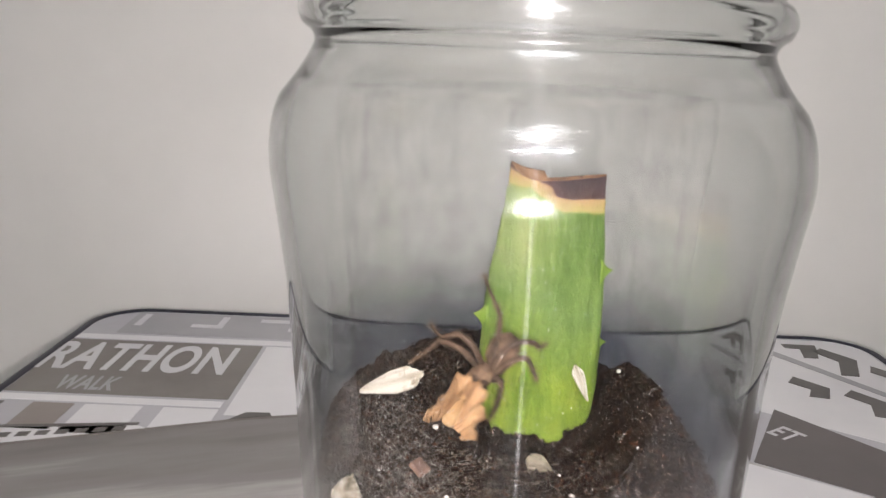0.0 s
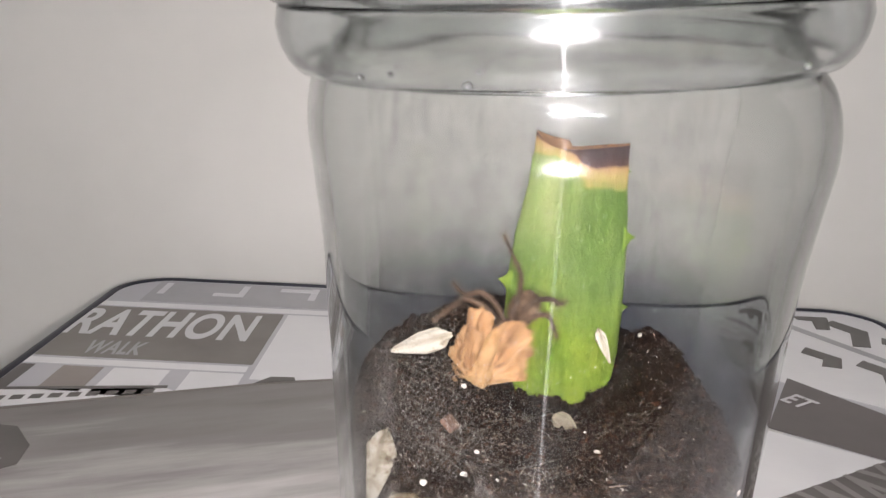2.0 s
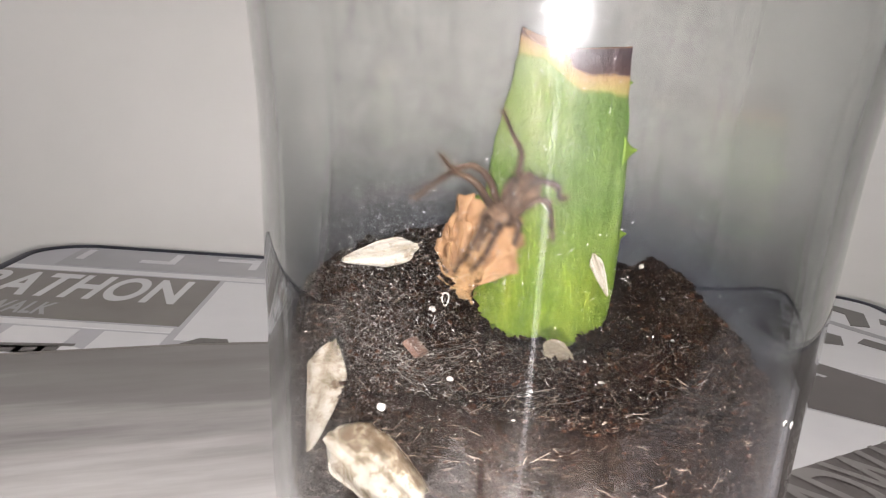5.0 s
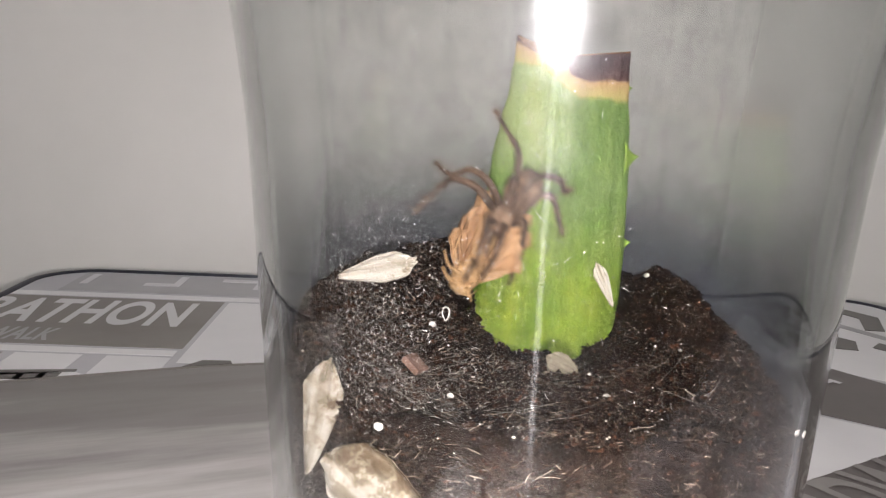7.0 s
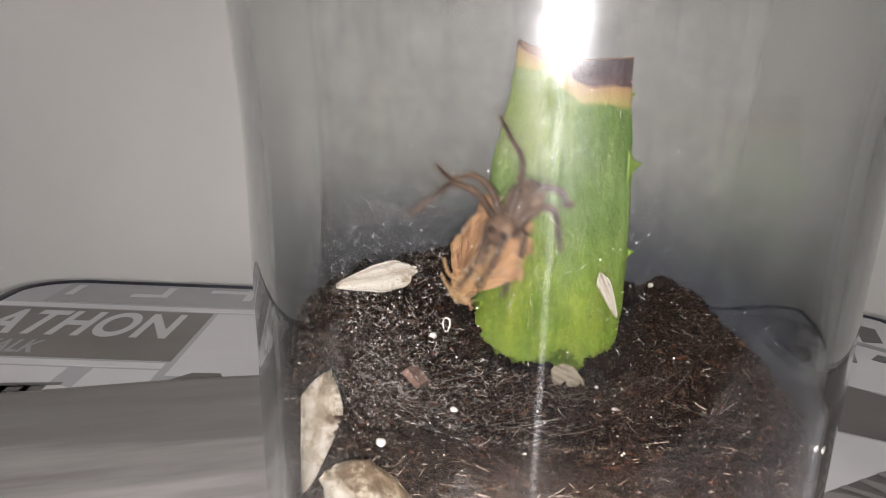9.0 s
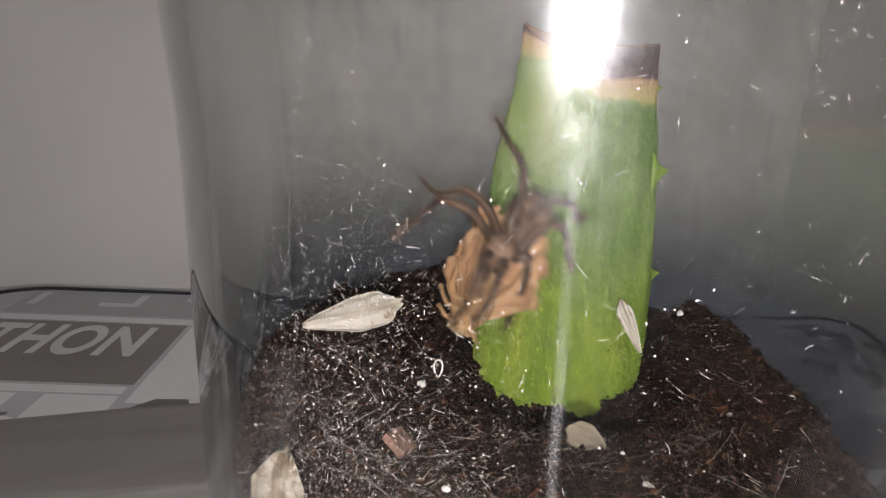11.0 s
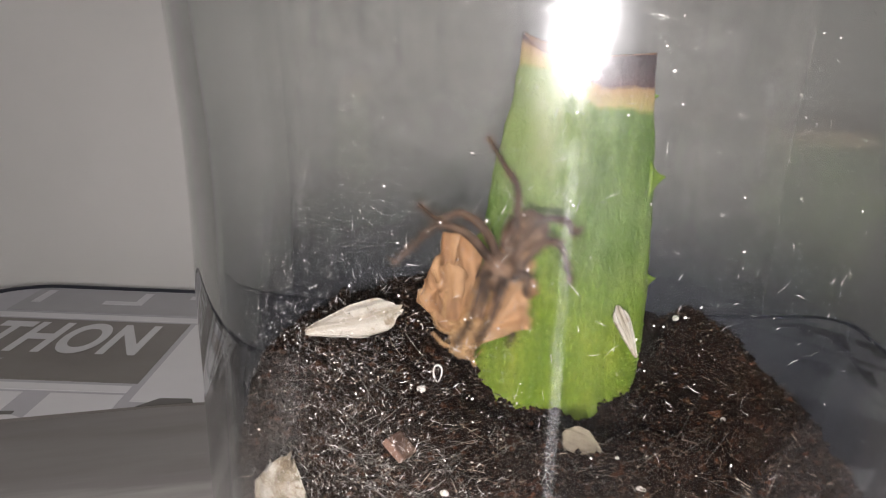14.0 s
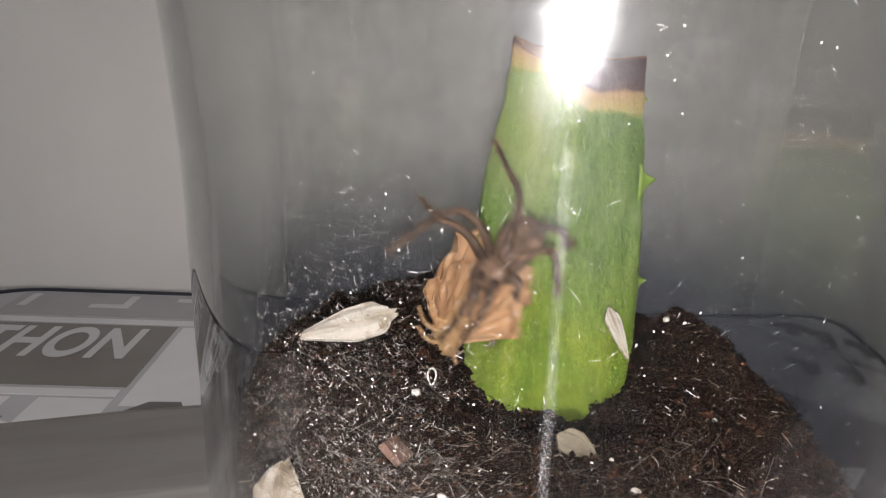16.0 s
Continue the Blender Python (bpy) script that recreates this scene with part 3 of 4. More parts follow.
def jar():
    j = tagged(empty("jar", at(-0.04, 0, 0.02)), "clear glass jar with rounded shoulders holding soil and a leaf", "jar")
    prof = fine_profile()
    outer = [jar_ring(r, z) for z, r in prof]
    inner = [jar_ring(max(r - wall(z), 0.5), z) for z, r in prof if z > 0.14]
    inner[0] = jar_ring(3.6, 0.16)
    top = [jar_ring(4.98, 16.05)]
    body = part("body", loft(outer + top + inner[::-1], True, True, True), M_JAR, j)
    body.visible_shadow = False
    def strip(a0, a1, gap, low, high):
        return loft([[jar_point(radians(a0 + (a1 - a0) * i / 60), r - wall(z) - gap, z) for i in range(61)] for z, r in prof if low < z < high], False)

    part("misty_film", strip(25, 155, 0.04, 2.2, 13.0), M_FILM, j, "grey film of mist and dirt inside the back wall")
    # stands in for the jar's own shade, as its body casts none
    part("shade_film", strip(-36, 216, 0.09, 1.8, 9.2), M_SHADEFILM, j, "dark film painting in the jar's shade above the soil")
    rnd = random.Random(21)
    verts, faces = [], []
    for _ in range(4300):
        z = rnd.uniform(3.2, 11.5)
        th = radians(rnd.uniform(195, 345))
        if rnd.random() < 0.68:
            th, z = radians(rnd.gauss(234, 10)), max(2.6, rnd.gauss(6.0, 1.2))
        x, y, z = jar_point(th, half_width(z) - wall(z) - 0.012, z)
        fleck(verts, faces, rnd, x, y, z, th)
    marks = ([], [])
    for _ in range(520):
        z, th = rnd.uniform(4.6, 11.5), radians(rnd.gauss(262, 30))
        x, y, z = jar_point(th, half_width(z) - wall(z) - 0.012, z)
        fleck(*marks, rnd, x, y, z, th, rnd.choice((0.0, 0.0, 1.0, 1.0, 1.8)))
    part("scratches", (*marks, False), M_SCRATCH, j, "bright fine scratches and dust on the front wall")
    part("dust_specks", (verts, faces, False), M_SPECK, j, "pale dust specks, hairs and scratches on the wall")
    return j


# ---- soil ----
def soil_height(x, y):
    z = 3.7 + 1.7 * step((y - 0.3) / 4.2) * (1 - 0.4 * step((x - 1.8) / 1.4) - 0.35 * step((x - 3.6) / 2.0) - 0.2 * step((-x - 1.2) / 2.0))
    z += 1.15 * math.exp(-((x + 3.7) ** 2 / 5 + (y - 0.7) ** 2 / 3.5))
    z -= 1.85 * math.exp(-(((x - 0.72) / 2.05) ** 6 + ((y - 2.6) / 1.9) ** 4))
    z += 0.4 * math.exp(-((x - 3.6) ** 2 / 1.1 + (y - 2.6) ** 2 / 4))
    z += 0.6 * math.exp(-((x - 3.9) ** 2 + (y - 0.6) ** 2 / 3))
    z += 0.45 * math.exp(-(((y + 5.2) / 1.0) ** 2))
    z -= 0.2 * max(0, x - 3.8)
    return z


def soil_relief(x, y):
    v = Vector((x, y, 0))
    return 0.16 * noise.noise(v * 1.3) + 0.13 * noise.noise(v * 3.1) + 0.1 * noise.noise(v * 7.0) + 0.05 * noise.noise(v * 15)


def soil_edge(theta):
    x, y, z = jar_point(theta, 4.95, 4)
    return soil_height(x, y) + soil_relief(x, y)


def soil_gap(th):
    """The soil stands back from the glass where the loose wings are caught."""
    a = math.degrees(th) % 360
    return 0.07 + 0.48 * math.exp(-(((a - 224) / 25) ** 4))


def soil():
    s = tagged(empty("potting_soil", at(0, 0, 0.2)), "dark brown damp potting soil heaped in the jar", "soil", kind="stuff")
    n, m = 200, 90
    rings = []
    rim = []
    for i in range(n):
        th = 2 * math.pi * i / n
        ze = soil_edge(th)
        rim.append(jar_point(th, half_width(ze) - wall(ze) - soil_gap(th), ze))
    for z in (0.0, 0.25, 0.6, 1.2, 2.0, 2.6):
        rings.append([jar_point(2 * math.pi * i / n, max(half_width(z + 0.2) - wall(z) - soil_gap(2 * math.pi * i / n), 3.5), z) for i in range(n)])
    rings.append(rim)
    for k in range(1, m):
        f = 1 - k / m
        row = []
        for x, y, z in rim:
            px, py = x * f, y * f
            w = min(1, (1 - f) * 6)
            row.append((px, py, (soil_height(px, py) + soil_relief(px, py)) * w + z * (1 - w)))
        rings.append(row)
    part("soil_heap", loft(rings, True, True, True), M_SOIL, s)
    rnd = random.Random(5)
    # crumbs
    verts, faces = [], []
    for _ in range(52000):
        th, f = rnd.uniform(0, 2 * math.pi), math.sqrt(rnd.uniform(0, 0.96))
        x, y, _z = jar_point(th, 4.9 * f, 4)
        if f > 0.9 and 200 < math.degrees(th) < 252:
            continue
        z = soil_height(x, y) + soil_relief(x, y)
        size = rnd.choice((0.012, 0.016, 0.022, 0.03, 0.042, 0.065)) * rnd.uniform(0.6, 1.4)
        crumb(verts, faces, rnd, (x, y, z + size * 0.3), size)
    for _ in range(420):
        th, f = rnd.uniform(0, 2 * math.pi), math.sqrt(rnd.uniform(0, 0.92))
        x, y, _z = jar_point(th, 4.8 * f, 4)
        if f > 0.84 and 200 < math.degrees(th) < 252:
            continue
        size = rnd.uniform(0.08, 0.17)
        crumb(verts, faces, rnd, (x, y, soil_height(x, y) + soil_relief(x, y) + size * 0.2), size)
    for _ in range(17000):
        th, z = radians(rnd.uniform(170, 370)), rnd.uniform(0.2, 4.4)
        x, y, z = jar_point(th, half_width(z + 0.2) - wall(z) - soil_gap(th), z)
        if z < soil_height(x, y):
            crumb(verts, faces, rnd, (x, y, z), rnd.choice((0.014, 0.02, 0.03, 0.05)) * rnd.uniform(0.6, 1.3))
    part("crumbs", (verts, faces, False), M_CRUMB, s, "loose dark soil crumbs")
    # fine pale grit
    verts, faces = [], []
    for _ in range(13000):
        th, f = rnd.uniform(0, 2 * math.pi), math.sqrt(rnd.uniform(0, 0.96))
        x, y, _z = jar_point(th, 4.9 * f, 4)
        if f > 0.9 and 200 < math.degrees(th) < 252:
            continue
        z = soil_height(x, y) + soil_relief(x, y) + rnd.uniform(0.01, 0.06)
        crumb(verts, faces, rnd, (x, y, z), rnd.choice((0.007, 0.009, 0.011, 0.014, 0.019, 0.03)))
    for _ in range(2500):
        th, z = radians(rnd.uniform(180, 360)), rnd.uniform(0.3, 4.3)
        x, y, z = jar_point(th, half_width(z + 0.2) - wall(z) - soil_gap(th) + 0.03, z)
        if z < soil_height(x, y):
            crumb(verts, faces, rnd, (x, y, z), rnd.choice((0.006, 0.008, 0.012, 0.02)))
    part("grit", (verts, faces, False), M_GRIT, s, "fine pale grit")
    verts, faces = [], []
    for _ in range(16000):
        th, f = rnd.uniform(0, 2 * math.pi), math.sqrt(rnd.uniform(0, 0.96))
        x, y, _z = jar_point(th, 4.9 * f, 4)
        if f > 0.86 and 200 < math.degrees(th) < 252:
            continue
        z = soil_height(x, y) + soil_relief(x, y) + rnd.uniform(0.01, 0.1)
        a, ln, w = rnd.uniform(0, 6.28), rnd.choice((0.04, 0.05, 0.06, 0.08, 0.1, 0.14, 0.2, 0.32)) * rnd.uniform(0.8, 1.5), rnd.choice((0.0016, 0.002, 0.003, 0.0045))
        fibre(verts, faces, rnd, x, y, z, a, ln, w)
    for _ in range(6500):
        th, z = radians(rnd.uniform(190, 350)), rnd.uniform(0.4, 4.4)
        x, y, z = jar_point(th, half_width(z + 0.2) - wall(z) - soil_gap(th) + 0.03, z)
        if z < soil_height(x, y) - 0.1:
            fibre(verts, faces, rnd, x, y, z, rnd.uniform(0, 6.28), rnd.uniform(0.06, 0.26), rnd.uniform(0.003, 0.006))
    part("fibres", (verts, faces, False), M_FIBRE, s, "thin pale root fibres")
    return s


def fleck(verts, faces, rnd, x, y, z, th, reach=1.0):
    """A speck or a fine hair lying flat on the jar's wall."""
    b = len(verts)
    long = rnd.random() < 0.5 * max(1.0, reach) and reach > 0
    ln = reach * rnd.uniform(0.02, 0.1) if long else rnd.choice((0.005, 0.007, 0.009, 0.012, 0.018))
    w = rnd.uniform(0.0012, 0.0028) if long else ln * rnd.uniform(0.4, 0.9)
    a, bend = rnd.uniform(0, math.pi), rnd.uniform(-0.35, 0.35)
    tx, ty = -math.sin(th), math.cos(th)
    for k in range(4):
        t = k / 3 - 0.5
        u, v = ln * t * math.cos(a + bend * t), ln * t * math.sin(a + bend * t)
        f = 1 if 0 < k < 3 else 0.35
        nu, nv = -math.sin(a) * w * f, math.cos(a) * w * f
        for s in (1, -1):
            verts.append((x + tx * (u + s * nu), y + ty * (u + s * nu), z + v + s * nv))
    for k in range(3):
        faces.append((b + 2 * k, b + 2 * k + 1, b + 2 * k + 3, b + 2 * k + 2))


def crumb(verts, faces, rnd, c, size):
    b = len(verts)
    for dx, dy, dz in ((1, 0, 0), (-1, 0, 0), (0, 1, 0), (0, -1, 0), (0, 0, 1), (0, 0, -1)):
        q = size * rnd.uniform(0.5, 1.1)
        verts.append((c[0] + dx * q + rnd.uniform(-0.3, 0.3) * size, c[1] + dy * q + rnd.uniform(-0.3, 0.3) * size, c[2] + dz * q * 0.8))
    for f in ((0, 2, 4), (2, 1, 4), (1, 3, 4), (3, 0, 4), (2, 0, 5), (1, 2, 5), (3, 1, 5), (0, 3, 5)):
        faces.append(tuple(b + i for i in f))


def fibre(verts, faces, rnd, x, y, z, a, ln, w):
    b = len(verts)
    bend, up = rnd.uniform(-0.4, 0.4), rnd.uniform(-0.2, 0.7)
    for k in range(4):
        t = k / 3 - 0.5
        px, py = x + ln * t * math.cos(a + bend * t), y + ln * t * math.sin(a + bend * t)
        pz = z + ln * up * t + 0.006 * math.sin(k * 2.1)
        nx, ny = -math.sin(a) * w, math.cos(a) * w
        verts += [(px + nx, py + ny, pz), (px - nx, py - ny, pz), (px, py, pz + 1.6 * w)]
    for k in range(3):
        for i in range(3):
            j = (i + 1) % 3
            faces.append((b + 3 * k + i, b + 3 * k + j, b + 3 * k + 3 + j, b + 3 * k + 3 + i))


# ---- the aloe leaf cutting ----
def leaf_edges(z):
    """Left edge, right edge and depth of the leaf at a height."""
    rows = [(2.2, -0.7, 2.1, 3.3), (2.8, -0.98, 2.3, 3.3), (3.5, -1.06, 2.36, 3.5), (4.5, -1.04, 2.5, 3.7), (5.6, -0.9, 2.6, 3.9), (6.5, -0.87, 2.62, 4.05), (7.8, -0.71, 2.62, 4.2), (8.7, -0.53, 2.56, 4.25), (9.6, -0.33, 2.5, 4.3), (10.3, -0.25, 2.48, 4.3)]
    for a, b in zip(rows, rows[1:]):
        if z <= b[0]:
            f = (z - a[0]) / (b[0] - a[0])
            return [p + (q - p) * f for p, q in zip(a[1:], b[1:])]
    return rows[-1][1:]


def aloe():
    a = tagged(empty("aloe_leaf"), "green aloe leaf cutting with dry cut top in soil", "leaf")
    n = 64
    rings = []
    steps = 90
    for i in range(steps + 1):
        z = 2.3 + (10.1 - 2.3) * i / steps
        xl, xr, yd = leaf_edges(z)
        cx, hw = (xl + xr) / 2, (xr - xl) / 2
        thick = 0.6 - 0.03 * (z - 2)
        ring = []
        for k in range(n):
            q = 2 * math.pi * k / n
            c, s = math.cos(q), math.sin(q)
            x = cx + hw * math.copysign(abs(c) ** 0.8, c)
            bulge = 1.05 if s < 0 else 0.35
            y = yd + 0.15 + thick * bulge * math.copysign(abs(s) ** 0.9, s)
            low = max(0.0, min(1.0, (5.6 - z) / 2.0))
            w = 0.05 * low * noise.noise(Vector((x * 5, z * 5, 8))) + 0.035 * low * noise.noise(Vector((x * 13, z * 13, 4))) + 0.09 * noise.noise(Vector((x * 1.4, z * 0.35, 0))) + 0.045 * noise.noise(Vector((x * 4.5, z * 0.7, 3))) + 0.02 * noise.noise(Vector((x * 9, z * 3, 5)))
            x += 0.05 * c * noise.noise(Vector((c, z * 1.6, 9))) + 0.025 * c * noise.noise(Vector((c, z * 5, 2)))
            dip = 0.13 * math.sin(c * 3.0) * (1 if i == steps else 0)
            ring.append((x, y + w, z + dip * 0.5 + ((0.42 if c < 0 else 0.14) * abs(c) ** 3 if i > steps - 2 else 0)))
        rings.append(ring)
    part("blade", loft(rings, True, True, False), M_ALOE, a)
    # crumbs and bright grains stuck to the damp lower skin
    rnd = random.Random(33)
    dark, pale = ([], []), ([], [])
    for i in range(1000):
        f = rnd.random() ** 2.6
        ring = rings[int(2 + f * 70)]
        x, y, z = ring[rnd.randrange(n // 2 + 2, n - 1)]
        v, fc = pale if rnd.random() < 0.25 else dark
        crumb(v, fc, rnd, (x, y - 0.004, z), rnd.uniform(0.008, 0.022))
    moss = ([], [])
    for i in range(900):
        ring = rings[int(17 + 14 * rnd.random() ** 1.6)]
        x, y, z = ring[rnd.randrange(n // 2 - 2, n + 2) % n]
        crumb(*moss, rnd, (x, y - 0.01, z), rnd.uniform(0.012, 0.04))
    part("moss", (*moss, False), M_TOOTH, a, "fine green moss at the foot")
    part("soil_specks", (*dark, False), M_CRUMB, a, "dark soil specks stuck to the skin")
    part("pale_specks", (*pale, False), M_SPECK, a, "pale grains stuck to the skin")
    # the shrunken dry cut
    last = rings[-1]
    cx, cy, cz = (sum(p[i] for p in last) / n for i in range(3))
    cut = [last] + [[(cx + (x - cx) * f, cy + (y - cy) * f, z - d) for x, y, z in last] for f, d in ((0.97, -0.03), (0.9, 0.02), (0.7, 0.12), (0.3, 0.2))]
    part("cut_end", loft(cut, True, False, True), M_CUT, a, "dry brown cut end")
    for side, z, size in ((1, 7.75, 0.24), (1, 5.75, 0.17), (-1, 6.35, 0.26), (1, 4.0, 0.12), (-1, 4.3, 0.12), (1, 9.4, 0.1)):
        xl, xr, yd = leaf_edges(z)
        x = (xr if side > 0 else xl) - side * 0.06
        rg = []
        for f, r in ((-0.3, 2.3), (0.0, 1.5), (0.25, 0.85), (0.55, 0.42), (0.8, 0.2), (1.0, 0.04)):
            rg.append([(x + side * (0.04 + size * 1.1) * f, yd + 0.13 + 0.5 * size * r * math.cos(q), z + size * 0.35 * f + 0.95 * size * r * math.sin(q)) for q in (2 * math.pi * k / 10 for k in range(10))])
        part("tooth", loft(rg, True, True, True), M_TOOTH, a, "pale green pointed tooth")


# ---- small things on the soil ----
def ground(x, y):
    return soil_height(x, y) + soil_relief(x, y) + 0.2


def wing_sheet(length, width, tip=0.75, notch=0.0, seed=0, nu=22, nv=12, lobe=1.0, crumple=1.0, stem=0.1):
    """A thin curved insect wing along +x from its root at 0, with a faint ribbed relief and a ragged outer edge."""
    top, bottom = [], []
    for i in range(nu + 1):
        u = i / nu
        w = width * (stem + (1 - stem) * min(1, u / tip) ** 0.75) * (1 - 0.5 * max(0, (u - 0.82) / 0.18) ** 3)
        for j in range(nv + 1):
            v = j / nv - 0.5
            x = length * u * (1 - 0.13 * (2 * v) ** 2 * u) + notch * 0.16 * noise.noise(Vector((v * 7, seed, 0))) * max(0, u - 0.75) * 2.5
            y = w * v * lobe + 0.12 * width * u * u
            crease = 0.16 - abs(noise.noise(Vector((u * 1.6 + v * 2.2, v * 2.5 - u, seed + 5)))) if crumple > 1 else 0
            z = 0.35 * crease + 0.1 * width * math.sin(math.pi * (v + 0.5)) + 0.018 * math.sin(j * math.pi) + 0.02 * math.sin(v * 26) * u + crumple * (0.03 * noise.noise(Vector((u * 3, v * 3, seed))) + 0.012 * noise.noise(Vector((u * 9, v * 9, seed))))
            top.append((x, y, z + 0.012))
            bottom.append((x, y, z - 0.012))
    return shell(top, bottom, nu, nv)


def shell(top, bottom, nu, nv):
    """A thin sheet closed round its rim, from two grids of points."""
    n = nv + 1
    b = len(top)
    verts, faces = top + bottom, []
    for i in range(nu):
        for j in range(nv):
            q = (i * n + j, i * n + j + 1, (i + 1) * n + j + 1, (i + 1) * n + j)
            faces += [q[::-1], tuple(b + k for k in q)]
    rim = [i * n for i in range(nu + 1)] + [nu * n + j for j in range(1, n)] + [i * n + nv for i in range(nu - 1, -1, -1)] + [j for j in range(nv - 1, 0, -1)]
    for k in range(len(rim)):
        p, q = rim[k], rim[(k + 1) % len(rim)]
        faces.append((p, q, b + q, b + p))
    return verts, faces


def laid(root, tip, face):
    """A pose with x from root to tip and z towards face."""
    x = (Vector(tip) - Vector(root)).normalized()
    y = Vector(face).cross(x).normalized()
    return Matrix.Translation(Vector(root) * C) @ Matrix((x, y, x.cross(y))).transposed().to_4x4()


def loose_wings():
    for length, width, tip_, notch, seed, m, label in (
        (1.8, 0.62, 0.55, 1.6, 3, laid((-3.95, -0.1, 5.55), (-2.4, 0.85, 5.7), (0.1, -0.75, 0.7)), "loose pale cream moth wing lying on the soil"),
        (2.25, 0.66, 0.75, 1.4, 8, laid((-4.04, -2.6, 2.62), (-3.57, -3.05, 4.95), (-0.22, -0.96, 0.1)), "loose cream moth wing standing against the jar wall"),
        (1.95, 1.25, 0.5, 2.4, 11, laid((-2.14, -4.7, 2.72), (-3.6, -3.44, 3.5), (-0.6, -0.75, 0.1)), "broad torn cream moth wing against the jar wall"),
        (1.05, 0.34, 0.7, 0.6, 15, laid((2.1, 2.6, 4.55), (1.75, 2.9, 5.5), (0.2, -1, 0.2)), "small pale moth wing leaning on the aloe leaf"),
    ):
        w = new("moth_wing", mesh_of("moth_wing", *wing_sheet(length, width, tip_, notch, seed, crumple={8: 1.0, 11: 2.4}.get(seed, 1.0), stem=0.5 if seed == 11 else 0.1), {8: M_WINGMOTTLED, 11: M_WINGTORN}.get(seed, M_WINGDRY)))
        w.matrix_basis = m
        tagged(w, label, "insect wing", "loose moth wings")


def litter():
    rnd = random.Random(9)
    h = new("seed_husk", mesh_of("seed_husk", *wing_sheet(0.66, 0.42, 0.5, 0.2, 21), M_HUSK))
    g0 = ground(0.5, -0.5)
    h.matrix_basis = laid((0.76, -0.74, g0 + 0.14), (0.16, -0.58, g0 + 0.44), (0, -0.85, 0.5))
    tagged(h, "thin brown dry seed husk on the soil", "husk")
    b = part("bark_chip", box(-0.28, 0.28, -0.2, 0.2, -0.06, 0.06, 0.03), M_BARK)
    b.matrix_basis = at(-2.35, -1.35, ground(-2.35, -1.35) + 0.08, 40, 8, 70)
    tagged(b, "small red-brown bark chip on the soil", "bark chip")
    beads = [(-2.0, -3.3, 0.075), (3.15, 3.6, 0.085), (-2.83, -4.0, 0.07), (-2.05, 0.21, 0.075), (1.12, -1.82, 0.075), (-0.73, -4.0, 0.05), (3.69, -4.0, 0.075), (-1.71, -2.27, 0.055), (2.1, -3.0, 0.045), (-1.3, -3.6, 0.04), (0.9, -1.2, 0.035), (3.1, 0.4, 0.045), (1.3, -3.9, 0.045)]
    for k, (x, y, r) in enumerate(beads):
        bm = blob(r * rnd.uniform(0.9, 1.3), r, r * 0.8, 12, 8, 0.35, k)
        o = part("perlite_grain", bm, M_PERLITE)
        o.matrix_basis = at(x, y, ground(x, y) + r * 0.5, rnd.uniform(0, 30), 0, rnd.uniform(0, 180))
        tagged(o, "tiny white perlite grain on the soil", "perlite grain", "perlite grains in the soil")
    loop = [(0.07 * math.sin(a) * (1 + 0.3 * math.cos(a)), 0.0, 0.14 * math.cos(a)) for a in (2 * math.pi * k / 18 for k in range(19))]
    g = part("husk_ring", tube(loop, [0.018] * 19, 6), M_PERLITE)
    g.matrix_basis = at(-1.77, 0.85, ground(-1.77, 0.85) + 0.17, -20, 0, 0)
    tagged(g, "tiny pale empty seed ring on the soil", "seed ring")
    for k, (x, y, ln) in enumerate(((0.9, -2.2, 0.5), (-0.3, -3.4, 0.8), (1.9, -0.6, 0.55), (2.6, -2.6, 0.7), (-1.2, -1.4, 0.45), (3.4, 0.6, 0.6), (0.2, -4.2, 0.9), (-2.9, 0.2, 0.6))):
        a = rnd.uniform(0, 6.28)
        pts = [(x + ln * (s - 0.5) * math.cos(a + 0.9 * s), y + ln * (s - 0.5) * math.sin(a + 0.9 * s), 0.05 * math.sin(3 * s)) for s in (0, 0.25, 0.5, 0.75, 1)]
        root = part("dry_root", tube(smooth_line([(px, py, ground(px, py) + 0.05 + pz) for px, py, pz in pts], 4), [0.014] * 17, 6), M_FIBRE)
        tagged(root, "thin dry pale root lying on the soil", "root", "dry roots on the soil")
    o = part("perlite_grain", blob(0.16, 0.05, 0.12, 14, 10, 0.1, 40), M_PERLITE)
    o.matrix_basis = at(-0.39, -5.34, 3.1)
    tagged(o, "flat white perlite grain pressed against the jar wall", "perlite grain", "perlite grains in the soil")


# ---- the spider and the moth it holds ----
def leg_part(name, points, r0, r1, mat, parent, steps=5):
    line = smooth_line(points, steps)
    n = len(line)
    return part(name, tube(line, [r0 + (r1 - r0) * i / (n - 1) for i in range(n)], 7), mat, parent)


